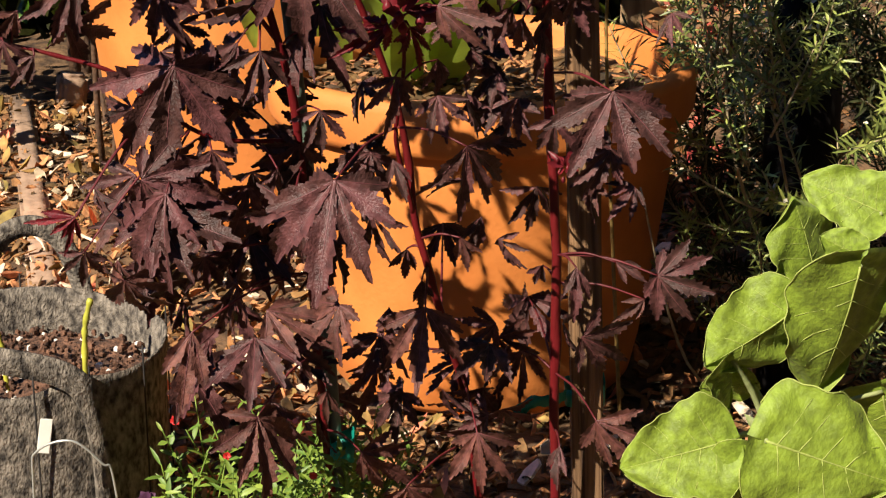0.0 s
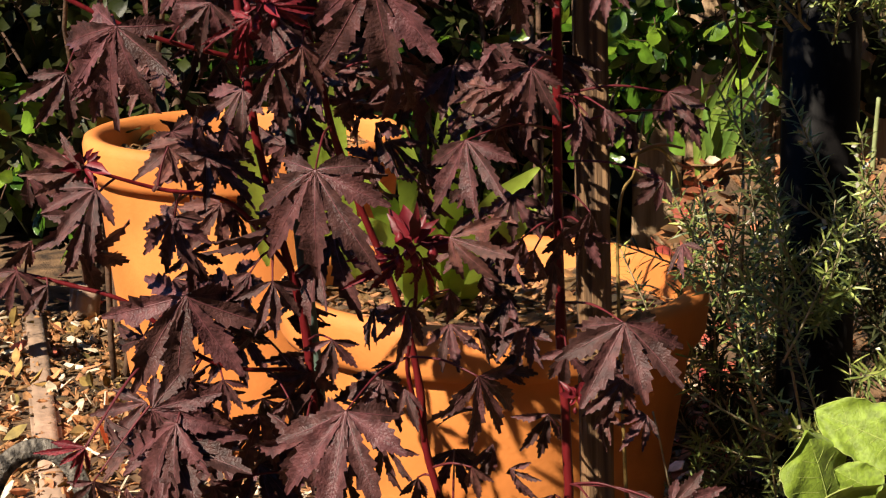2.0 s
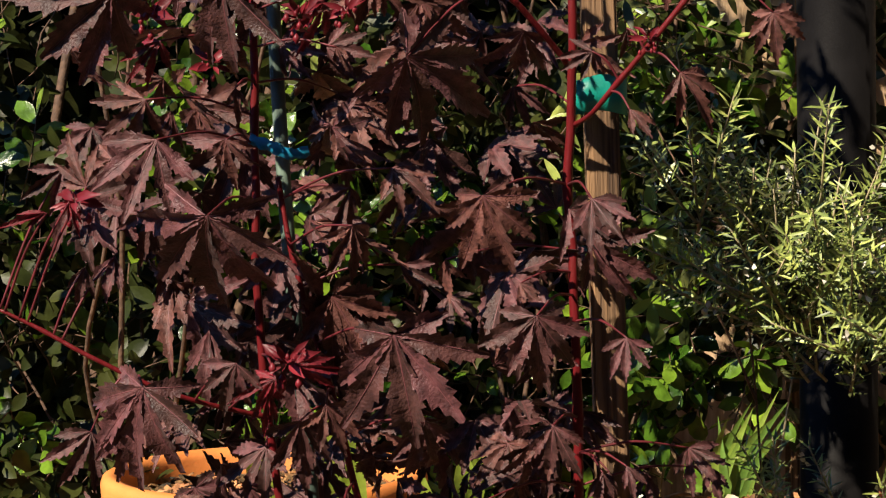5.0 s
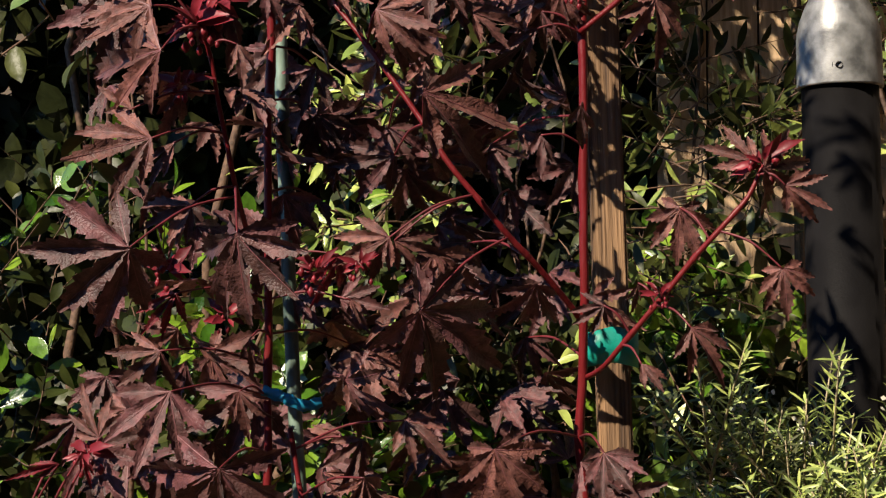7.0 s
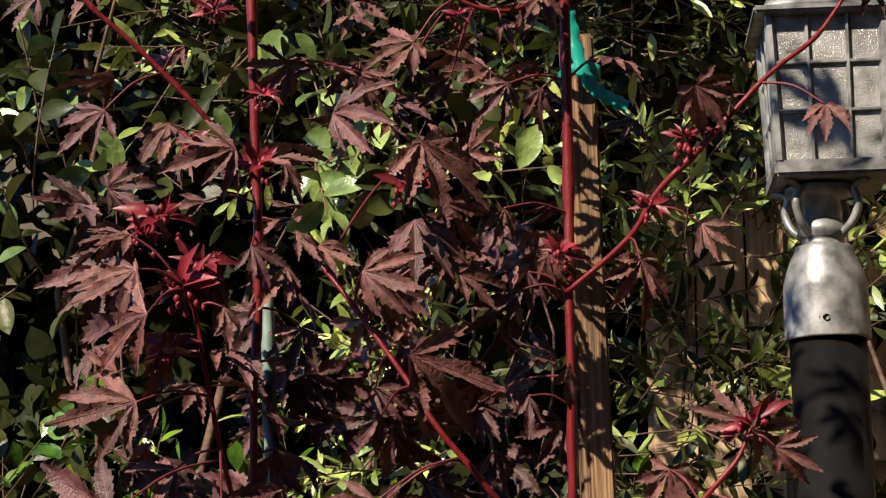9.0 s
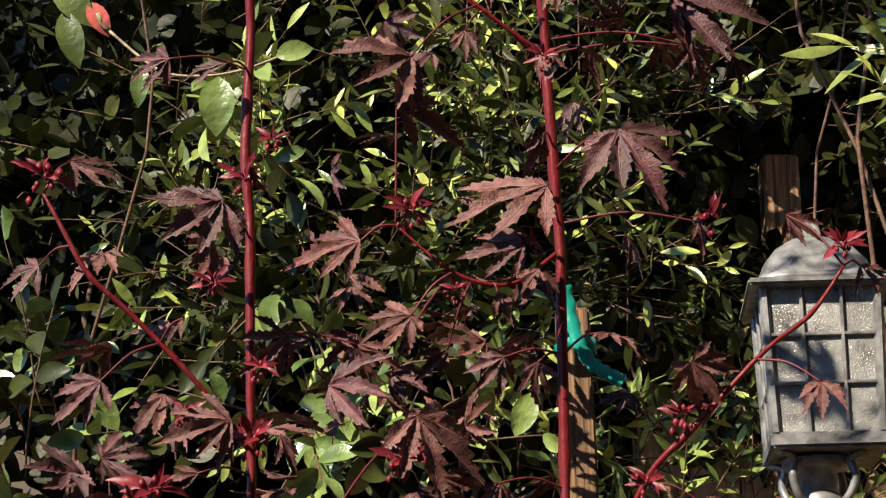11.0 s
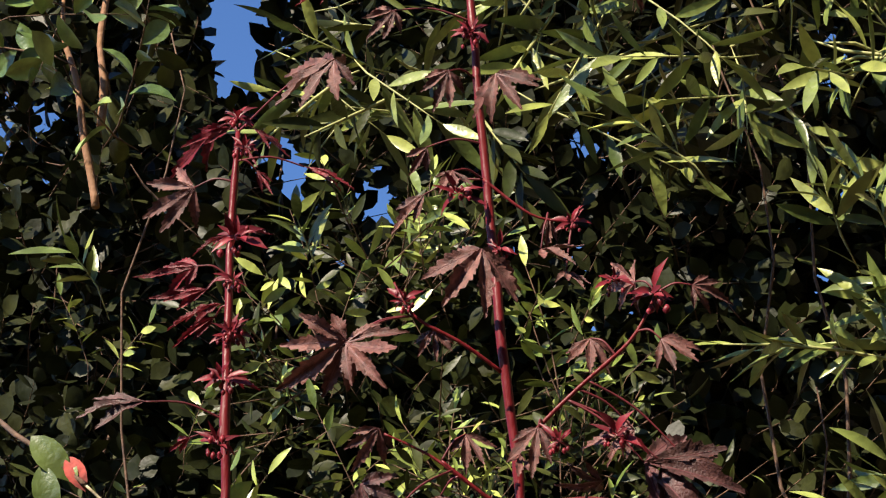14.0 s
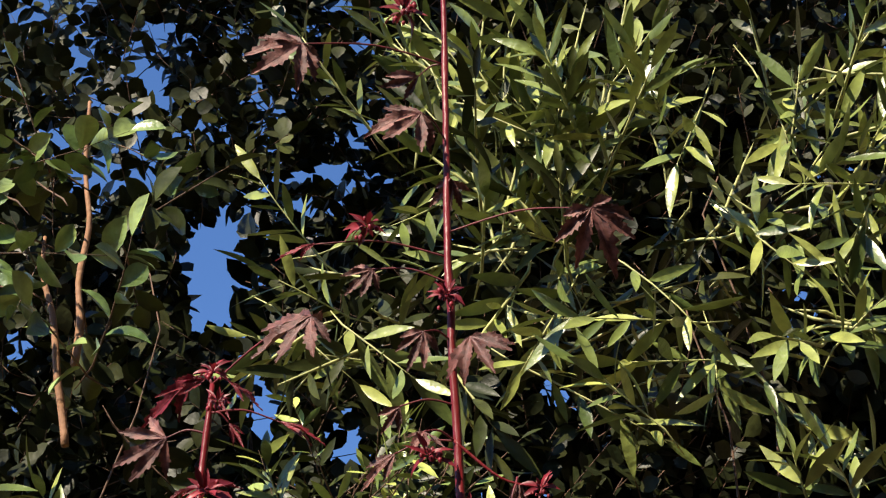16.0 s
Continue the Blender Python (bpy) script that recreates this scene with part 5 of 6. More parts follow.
staked_plant.stem([(0.119, 2.235, 2.349, 2.79), (0.068, 2.224, 2.384, 2.48), (0.012, 2.222, 2.425, 1.86), (-0.045, 2.221, 2.452, 1.24)])
staked_plant.stem([(0.102, 2.219, 2.540, 2.79), (0.049, 2.201, 2.572, 2.48), (-0.008, 2.193, 2.604, 1.86), (-0.036, 2.195, 2.652, 1.24)])
staked_plant.stem([(0.137, 2.258, 2.096, 2.79), (0.078, 2.221, 2.046, 2.48), (0.012, 2.210, 2.058, 2.17), (-0.056, 2.208, 2.115, 1.55)])
staked_plant.stem([(0.123, 2.245, 2.335, 2.79), (0.081, 2.214, 2.368, 2.48), (0.028, 2.203, 2.409, 1.86)])
staked_plant.stem([(0.079, 2.205, 2.817, 2.48), (0.143, 2.207, 2.765, 1.86), (0.196, 2.208, 2.754, 1.24)])
staked_plant.leaf("palm", "dark", 0.039, 2.156, 0.908, 0.097, 10)
staked_plant.leaf("slim", "brown", -0.006, 2.243, 1.167, 0.051, 3)
staked_plant.leaf("palm", "brown", -0.095, 2.172, 1.729, 0.085, 72)
staked_plant.leaf("palm", "brown", -0.080, 2.166, 1.474, 0.069, -62)
staked_plant.leaf("palm", "brown", -0.075, 2.187, 1.472, 0.063, 70)
staked_plant.leaf("palm", "dark", -0.078, 2.283, 1.578, 0.079, -72)
staked_plant.leaf("palm", "dark", -0.086, 2.326, 1.615, 0.064, 30)
staked_plant.leaf("wide", "dark", 0.220, 2.198, 0.689, 0.108, 8)
staked_plant.leaf("wide", "dark", 0.286, 2.263, 0.445, 0.077, 71)
staked_plant.leaf("slim", "dark", 0.237, 2.283, 0.456, 0.049, 59)
staked_plant.leaf("slim", "brown", 0.273, 2.285, 0.407, 0.044, -61)
staked_plant.leaf("palm", "dark", 0.157, 2.240, 0.647, 0.063, 3)
staked_plant.leaf("palm", "brown", 0.208, 2.192, 0.286, 0.087, 40)
staked_plant.leaf("wide", "dark", 0.145, 2.530, 0.326, 0.097, -0)
staked_plant.leaf("palm", "brown", 0.129, 2.371, 0.309, 0.077, -1)
staked_plant.leaf("slim", "dark", 0.187, 2.263, 0.456, 0.065, -8)
staked_plant.leaf("slim", "dark", 0.169, 2.255, 0.226, 0.060, 10)
staked_plant.leaf("slim", "dark", 0.142, 2.253, 0.750, 0.062, -3)
staked_plant.leaf("slim", "dark", 0.107, 2.271, 0.774, 0.059, -21)
staked_plant.leaf("slim", "dark", 0.174, 2.249, 0.794, 0.059, 20)
staked_plant.leaf("slim", "dark", 0.152, 2.344, 0.433, 0.049, -31)
staked_plant.leaf("palm", "dark", 0.153, 2.493, 0.492, 0.075, -10)
staked_plant.leaf("palm", "dark", 0.270, 2.263, 0.843, 0.052, -51)
staked_plant.leaf("slim", "dark", 0.119, 2.232, 0.769, 0.062, -16)
staked_plant.leaf("slim", "dark", 0.152, 2.250, 0.786, 0.066, -1)
staked_plant.leaf("slim", "dark", 0.182, 2.227, 0.813, 0.062, -11)
staked_plant.leaf("slim", "dark", 0.196, 2.211, 0.934, 0.042, 20)
staked_plant.leaf("slim", "dark", 0.178, 2.232, 0.924, 0.051, -11)
staked_plant.leaf("palm", "dark", 0.112, 2.184, 0.984, 0.072, -6)
staked_plant.leaf("palm", "dark", 0.278, 2.309, 0.939, 0.064, 40)
staked_plant.leaf("slim", "dark", 0.305, 2.313, 0.915, 0.051, 20)
staked_plant.leaf("wide", "dark", 0.092, 2.142, 1.110, 0.090, 1)
staked_plant.leaf("wide", "brown", 0.034, 2.123, 1.242, 0.088, 16)
staked_plant.leaf("palm", "dark", 0.153, 2.142, 1.237, 0.064, 36)
staked_plant.leaf("palm", "dark", 0.192, 2.162, 1.084, 0.056, -2)
staked_plant.leaf("slim", "brown", 0.078, 2.242, 1.139, 0.055, 38)
staked_plant.leaf("palm", "brown", 0.112, 2.204, 0.981, 0.064, -7)
staked_plant.leaf("slim", "dark", 0.169, 2.212, 0.927, 0.054, -12)
staked_plant.leaf("palm", "brown", 0.329, 2.140, 1.546, 0.090, 98)
staked_plant.leaf("palm", "brown", 0.353, 2.139, 1.528, 0.061, 64)
staked_plant.leaf("palm", "brown", 0.323, 2.161, 1.557, 0.059, -110)
staked_plant.leaf("wide", "brown", 0.243, 2.182, 1.507, 0.069, -6)
staked_plant.leaf("wide", "brown", 0.347, 2.128, 1.436, 0.052, 14)
staked_plant.leaf("palm", "brown", 0.248, 2.136, 1.373, 0.070, 37)
staked_plant.leaf("slim", "brown", 0.196, 2.161, 1.334, 0.046, 41)
staked_plant.leaf("slim", "brown", 0.196, 2.190, 1.424, 0.035, -1)
staked_plant.leaf("palm", "dark", 0.158, 2.193, 1.399, 0.047, -60)
staked_plant.leaf("palm", "brown", -0.042, 2.127, 1.629, 0.132, 78)
staked_plant.leaf("wide", "dark", -0.046, 2.115, 1.391, 0.130, 62)
staked_plant.leaf("slim", "dark", 0.133, 2.186, 1.623, 0.053, -1)
staked_plant.leaf("slim", "dark", 0.091, 2.234, 1.595, 0.048, -1)
staked_plant.leaf("slim", "dark", 0.054, 2.231, 1.533, 0.055, 10)
staked_plant.leaf("slim", "dark", 0.093, 2.241, 1.739, 0.055, -1)
staked_plant.leaf("slim", "dark", 0.087, 2.240, 1.719, 0.055, -61)
staked_plant.leaf("palm", "dark", 0.009, 2.386, 1.482, 0.062, -30)
staked_plant.leaf("palm", "dark", 0.079, 2.398, 1.367, 0.061, 20)
staked_plant.leaf("palm", "dark", 0.036, 2.384, 1.601, 0.062, 30)
staked_plant.leaf("palm", "brown", -0.094, 2.192, 1.731, 0.098, 79)
staked_plant.leaf("palm", "brown", 0.001, 2.213, 1.761, 0.054, -57)
staked_plant.leaf("wide", "brown", -0.029, 2.160, 1.873, 0.101, 49)
staked_plant.leaf("palm", "brown", 0.065, 2.216, 1.809, 0.048, -10)
staked_plant.leaf("wide", "brown", 0.213, 2.152, 1.737, 0.070, 11)
staked_plant.leaf("palm", "brown", 0.288, 2.194, 1.785, 0.056, 24)
staked_plant.leaf("wide", "brown", 0.187, 2.185, 1.978, 0.048, 25)
staked_plant.leaf("wide", "brown", 0.277, 2.124, 1.928, 0.064, 34)
staked_plant.leaf("wide", "brown", 0.420, 2.123, 1.905, 0.050, 3)
staked_plant.leaf("palm", "brown", 0.488, 2.198, 2.064, 0.051, 60)
staked_plant.leaf("palm", "brown", 0.409, 2.219, 2.133, 0.059, 60)
staked_plant.leaf("slim", "brown", 0.307, 2.239, 2.131, 0.043, 9)
staked_plant.leaf("wide", "dark", 0.203, 2.122, 2.203, 0.104, 26)
staked_plant.leaf("palm", "brown", 0.119, 2.140, 2.141, 0.117, -72)
staked_plant.leaf("palm", "dark", 0.093, 2.158, 2.075, 0.075, -79)
staked_plant.leaf("wide", "brown", -0.037, 2.204, 2.003, 0.062, -67)
staked_plant.leaf("palm", "brown", -0.097, 2.198, 2.092, 0.089, -75)
staked_plant.leaf("slim", "brown", 0.006, 2.245, 1.973, 0.056, -49)
staked_plant.leaf("slim", "brown", 0.064, 2.202, 2.031, 0.049, 20)
staked_plant.leaf("palm", "dark", 0.072, 2.245, 1.964, 0.060, -40)
staked_plant.leaf("palm", "brown", -0.145, 2.194, 1.763, 0.057, 51)
staked_plant.leaf("slim", "brown", -0.170, 2.175, 1.776, 0.054, 22)
staked_plant.leaf("palm", "dark", -0.061, 2.283, 1.954, 0.061, 61)
staked_plant.leaf("palm", "dark", 0.113, 2.264, 1.963, 0.060, -20)
staked_plant.leaf("wide", "brown", -0.039, 2.164, 2.312, 0.103, -61)
staked_plant.leaf("slim", "brown", -0.056, 2.184, 2.257, 0.097, 77)
staked_plant.leaf("palm", "brown", 0.027, 2.224, 2.372, 0.044, 1)
staked_plant.leaf("slim", "brown", 0.119, 2.204, 2.337, 0.057, 20)
staked_plant.leaf("slim", "dark", 0.120, 2.203, 2.229, 0.057, -20)
staked_plant.leaf("slim", "brown", 0.178, 2.225, 2.349, 0.051, 20)
staked_plant.leaf("palm", "dark", 0.297, 2.203, 2.412, 0.112, 73)
staked_plant.leaf("slim", "dark", 0.354, 2.245, 2.350, 0.057, 29)
staked_plant.leaf("wide", "brown", 0.074, 2.127, 2.665, 0.100, 2)
staked_plant.leaf("wide", "brown", -0.094, 2.180, 2.561, 0.097, -43)
staked_plant.leaf("palm", "brown", -0.093, 2.180, 2.557, 0.095, 66)
staked_plant.leaf("palm", "brown", 0.017, 2.202, 2.589, 0.046, 1)
staked_plant.leaf("palm", "brown", 0.215, 2.203, 2.581, 0.060, -1)
staked_plant.leaf("palm", "brown", 0.302, 2.183, 2.571, 0.065, 55)
staked_plant.leaf("palm", "brown", 0.346, 2.188, 2.652, 0.053, 73)
staked_plant.leaf("palm", "brown", 0.276, 2.208, 2.667, 0.065, -99)
staked_plant.leaf("palm", "brown", 0.268, 2.220, 2.462, 0.068, -79)
staked_plant.leaf("palm", "brown", 0.326, 2.222, 2.431, 0.056, 79)
staked_plant.leaf("palm", "dark", 0.277, 2.203, 2.410, 0.137, 77)
staked_plant.leaf("palm", "brown", -0.051, 2.220, 2.460, 0.059, -18)
staked_plant.leaf("palm", "brown", 0.057, 2.200, 2.444, 0.052, 31)
staked_plant.leaf("palm", "brown", 0.145, 2.180, 2.445, 0.062, -10)
staked_plant.leaf("slim", "brown", 0.124, 2.202, 2.417, 0.052, -20)
staked_plant.leaf("palm", "dark", 0.309, 2.265, 2.371, 0.062, 29)
staked_plant.leaf("palm", "brown", 0.155, 2.209, 2.714, 0.066, 81)
staked_plant.leaf("palm", "brown", 0.032, 2.171, 2.968, 0.065, -20)
staked_plant.leaf("wide", "brown", 0.094, 2.131, 2.936, 0.077, 27)
staked_plant.leaf("palm", "brown", -0.044, 2.193, 3.084, 0.062, -39)
staked_plant.leaf("slim", "young", -0.126, 2.195, 3.124, 0.059, -59)
staked_plant.leaf("palm", "brown", 0.038, 2.183, 2.816, 0.048, 2)
staked_plant.leaf("slim", "brown", 0.004, 2.201, 2.864, 0.049, -37)
staked_plant.leaf("slim", "brown", 0.001, 2.225, 2.804, 0.063, -47)
staked_plant.leaf("slim", "brown", 0.167, 2.228, 2.774, 0.048, 0)
staked_plant.leaf("palm", "brown", 0.187, 2.208, 2.681, 0.046, 20)
staked_plant.leaf("wide", "brown", 0.260, 2.141, 3.174, 0.095, 30)
staked_plant.leaf("wide", "brown", -0.174, 2.189, 3.500, 0.094, -35)
staked_plant.leaf("wide", "brown", 0.013, 2.165, 3.354, 0.090, -37)
staked_plant.leaf("palm", "brown", 0.064, 2.202, 3.259, 0.057, -16)
staked_plant.leaf("slim", "brown", 0.007, 2.230, 3.483, 0.069, -56)
staked_plant.tip(0.330, 2.150, 1.553, 0.050)
staked_plant.tip(-0.044, 2.167, 1.825, 0.040)
staked_plant.tip(0.462, 2.168, 2.079, 0.033)
staked_plant.tip(-0.038, 2.169, 2.121, 0.040)
staked_plant.tip(0.124, 2.162, 1.747, 0.030)
staked_plant.tip(0.294, 2.177, 2.632, 0.044)
staked_plant.tip(0.240, 2.170, 2.430, 0.040)
staked_plant.tip(0.045, 2.175, 2.774, 0.040)
staked_plant.tip(0.063, 2.160, 3.023, 0.033)
staked_plant.tip(0.193, 2.177, 2.736, 0.027)
staked_plant.tip(-0.021, 2.183, 3.574, 0.047)
staked_plant.tip(-0.055, 2.167, 3.140, 0.040)
staked_plant.tip(0.015, 2.171, 2.025, 0.027)
staked_plant.tip(0.168, 2.210, 0.599, 0.030)
staked_plant.tip(0.313, 2.169, 2.114, 0.033)
staked_plant.tip(0.119, 2.174, 2.316, 0.027)
staked_plant.tip(0.271, 2.170, 1.880, 0.037)
staked_plant.tip(0.228, 2.165, 1.800, 0.030)
staked_plant.tip(-0.022, 2.174, 2.615, 0.030)
staked_plant.tip(0.170, 2.171, 2.422, 0.030)
staked_plant.tip(0.102, 2.168, 2.081, 0.023)
staked_plant.tip(-0.111, 2.160, 1.443, 0.033)
staked_plant.tip(0.217, 2.161, 1.411, 0.027)
staked_plant.tip(0.099, 2.178, 2.694, 0.027)
staked_plant.tip(0.061, 2.160, 3.023, 0.030)
staked_plant.tip(0.244, 2.177, 2.650, 0.030)
staked_plant.fill(112, (-0.2, 0.16), (2.22, 2.55), (0.9, 1.85), (0.06, 0.105))
staked_plant.fill(18, (0.04, 0.2), (2.28, 2.44), (0.25, 1.0), (0.05, 0.085))
staked_plant.fill(6, (0.02, 0.3), (2.3, 2.42), (0.15, 0.9), (0.045, 0.08))
staked_plant.fill(12, (-0.15, 0.3), (2.28, 2.42), (1.85, 2.6), (0.045, 0.07))
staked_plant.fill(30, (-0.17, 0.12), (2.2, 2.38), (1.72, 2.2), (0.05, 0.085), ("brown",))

# ---- plant ties ----


def tape(name, label, points, width, mat, knot=None):
    pts = bend(points, 8)
    verts, faces = [], []
    for i, p in enumerate(pts):
        d = (pts[min(i + 1, len(pts) - 1)] - pts[max(i - 1, 0)]).normalized()
        s = d.cross(Vector((0, -1, 0.05))).normalized() * width / 2 * (1 + 0.15 * math.sin(i * 1.3))
        o = Vector((0, 0.0008, 0))
        c = Vector((0, 0.0012 * math.sin(i * 0.9), 0))
        verts += [p - s - o + c, p - o - c, p + s - o + c, p + s + o + c, p + o - c, p - s + o + c]
    for i in range(len(pts) - 1):
        for k in range(6):
            a, b = i * 6 + k, i * 6 + (k + 1) % 6
            faces.append((a, b, b + 6, a + 6))
    ob = new(name, mesh_of(name, verts, faces, mat, True))
    return tagged(ob, label, "plant tie", "plant ties")


def band(cx, cy, z, rx, ry, width, mat, label):
    """A flat tape wound round a stake and a stem."""
    verts, faces, n = [], [], 28
    for k in range(n):
        a = 2 * math.pi * k / n
        c, s = math.cos(a), math.sin(a)
        q = (abs(c) ** 4 + abs(s) ** 4) ** (-0.25)
        x, y = cx + rx * q * c, cy + ry * q * s
        w = 0.003 * math.sin(3 * a)
        verts += [(x, y, z - width / 2 + w), (x, y - 0.0006 * math.sin(5 * a), z + w), (x, y, z + width / 2 + w + 0.004 * math.cos(a))]
    for k in range(n):
        a, b = 3 * k, 3 * ((k + 1) % n)
        faces += [(a, b, b + 1, a + 1), (a + 1, b + 1, b + 2, a + 2)]
    ob = new("plant_tie", mesh_of("tie_band", verts, faces, mat, True))
    m = ob.modifiers.new("thick", "SOLIDIFY")
    m.thickness = 0.0012
    return tagged(ob, label, "plant tie", "plant ties")


band(0.213, 2.414, 0.236, 0.0265, 0.0255, 0.026, M["tie"], "green plastic tape tied round the timber stake")
tape("plant_tie", "loose end of green plastic tie tape", [(0.187, 2.39, 0.24), (0.169, 2.36, 0.244), (0.14, 2.34, 0.25), (0.118, 2.337, 0.235)], 0.015, M["tie"])
band(0.176, 2.354, 1.354, 0.0345, 0.037, 0.042, M["tie"], "broad green plastic tape tied round stake and stem")
tape("plant_tie", "knotted green plastic tape at the stake's top", [(0.15, 2.322, 2.075), (0.156, 2.32, 2.04), (0.166, 2.318, 2.0), (0.182, 2.316, 1.975), (0.2, 2.314, 1.962), (0.219, 2.312, 1.952)], 0.017, M["tie"])
band(0.165, 2.362, 2.005, 0.026, 0.026, 0.016, M["tie"], "green plastic tape round the stake and stem")
band(-0.105, 2.365, 0.182, 0.016, 0.02, 0.03, M["tie"], "green plastic tape round the coated stake")
tape("plant_tie", "blue plastic tie tape round the stems", [(-0.17, 2.25, 1.012), (-0.15, 2.245, 1.002), (-0.128, 2.245, 0.997), (-0.105, 2.25, 0.985)], 0.013, M["bluetie"])
tape("plant_tie", "blue plastic tie tape on the green stake", [(-0.228, 2.25, 1.305), (-0.205, 2.24, 1.298), (-0.18, 2.24, 1.288), (-0.16, 2.25, 1.292)], 0.013, M["bluetie"])

# ---- rosemary ----


def rosemary():
    rb = thing("rosemary_bush", (0.7, 3.03, 0), "dense rosemary bush with needle leaves and pale flowers", "rosemary")
    base = Vector((0.7, 3.03, 0))
    hl, hs, hf = Heap(), Heap(), Heap()
    masses = [(0.581, 2.646, 1.023, 0.127, 0.115, 0.098, 150), (0.812, 2.647, 0.963, 0.218, 0.161, 0.172, 165), (0.458, 2.623, 1.093, 0.103, 0.092, 0.063, 75), (0.376, 2.623, 1.153, 0.069, 0.057, 0.052, 26), (0.500, 2.85, 0.565, 0.085, 0.085, 0.115, 30),
              (0.735, 2.775, 0.477, 0.27, 0.16, 0.22, 170), (0.501, 3.109, 0.257, 0.148, 0.137, 0.319, 55), (0.92, 2.62, 0.66, 0.18, 0.14, 0.24, 175), (0.823, 3.026, 0.077, 0.342, 0.182, 0.182, 60),
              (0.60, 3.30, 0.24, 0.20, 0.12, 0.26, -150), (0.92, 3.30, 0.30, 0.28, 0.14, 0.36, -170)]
    # inner and rear needles, whose dark colour stands in for shade
    old = Heap()
    for cx, cy, cz, rx, ry, rz, n in masses:
        for _ in range(int(0.6 * abs(n))):
            d = rand_dir()
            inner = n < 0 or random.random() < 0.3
            # bright sprigs are kept to the side that faces the sun
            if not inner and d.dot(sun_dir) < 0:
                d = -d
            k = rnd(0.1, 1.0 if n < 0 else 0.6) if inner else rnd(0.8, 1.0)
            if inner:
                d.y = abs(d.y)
            p = Vector((cx + d.x * rx * k, cy + d.y * ry * k, max(0.05, cz + d.z * rz * k)))
            if (abs(p.x - 0.2 * p.y) < 0.085 and 0.7 < p.z < 0.92) or noise.noise(p * 11) < -0.18:
                continue
            up = Vector((rnd(-0.7, 0.4), rnd(-0.8, 0.1), rnd(0.1, 1.0)))
            out = up.normalized()
            ln = rnd(0.11, 0.27)
            bow = Vector((rnd(-0.02, 0.01), rnd(-0.01, 0.01), rnd(0.0, 0.03)))
            pts = [p - base + out * ln * s + bow * s * s for s in (0, 0.33, 0.66, 1)]
            v, f = tube(pts, [0.0022, 0.0019, 0.0015, 0.0008], 4)
            hs.add(v, f)
            side = out.orthogonal().normalized()
            m = int(ln / 0.0125)
            for i in range(m):
                s = (i + 0.5) / m
                for j in range(4):
                    sd = Matrix.Rotation(i * 0.9 + j * 1.57 + rnd(-0.4, 0.4), 3, out) @ side
                    dd = (out * rnd(0.3, 1.0) + sd).normalized()
                    v, f = blade(rnd(0.021, 0.037), rnd(0.0034, 0.0048), 0.25, rnd(-0.15, 0.3), 0.5, 3)
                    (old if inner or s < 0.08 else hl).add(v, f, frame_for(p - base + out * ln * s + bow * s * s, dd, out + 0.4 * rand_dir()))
            if random.random() < 0.45 and cz > 0.4:
                for _ in range(10):
                    v, f = blade(rnd(0.008, 0.013), 0.007, 0.2, 0.2, 0.6, 3)
                    hf.add(v, f, frame_for(p - base + out * ln * rnd(0.5, 1) + 0.01 * rand_dir(), rand_dir(0.4), rand_dir()))
    limbs = [[(0.657, 3.064, -0.030), (0.499, 2.898, 0.349), (0.388, 2.809, 0.742)], [(0.657, 3.064, -0.030), (0.592, 2.927, 0.239), (0.481, 2.826, 0.687)], [(0.714, 3.063, -0.030), (0.817, 3.039, 0.415), (0.714, 2.909, 1.037)],
             [(0.737, 3.063, -0.030), (0.933, 3.014, 0.305), (1.012, 2.908, 0.936)], [(0.691, 3.063, -0.030), (0.435, 2.880, 0.062), (0.326, 2.806, 0.398)], [(0.714, 3.063, -0.030), (0.498, 3.084, 0.411), (0.520, 2.909, 1.033)]]
    for l in limbs:
        pts = bend([Vector(q) - base for q in l], 8)
        v, f = tube(pts, [0.0038 - 0.0024 * i / (len(pts) - 1) for i in range(len(pts))], 6)
        part("branch", mesh_of("rosemary_branch", v, f, M["paletwig"], True), None, rb)
    tagged(part("twig_mass", hs.mesh("twig_mass", M["paletwig"]), None, rb), kind="stuff")
    tagged(part("foliage", hl.mesh("needle_foliage", M["rosemary"]), None, rb), kind="stuff")
    tagged(part("old_foliage", old.mesh("old_foliage", M["rosemary_shaded"]), None, rb, "inner needles with the bush's shade put in their colour"), kind="stuff")
    tagged(part("blossom", hf.mesh("blossom", M["flower"]), None, rb, "tiny pale flowers"), kind="stuff")


rosemary()

# ---- eggplant with large soft leaves ----


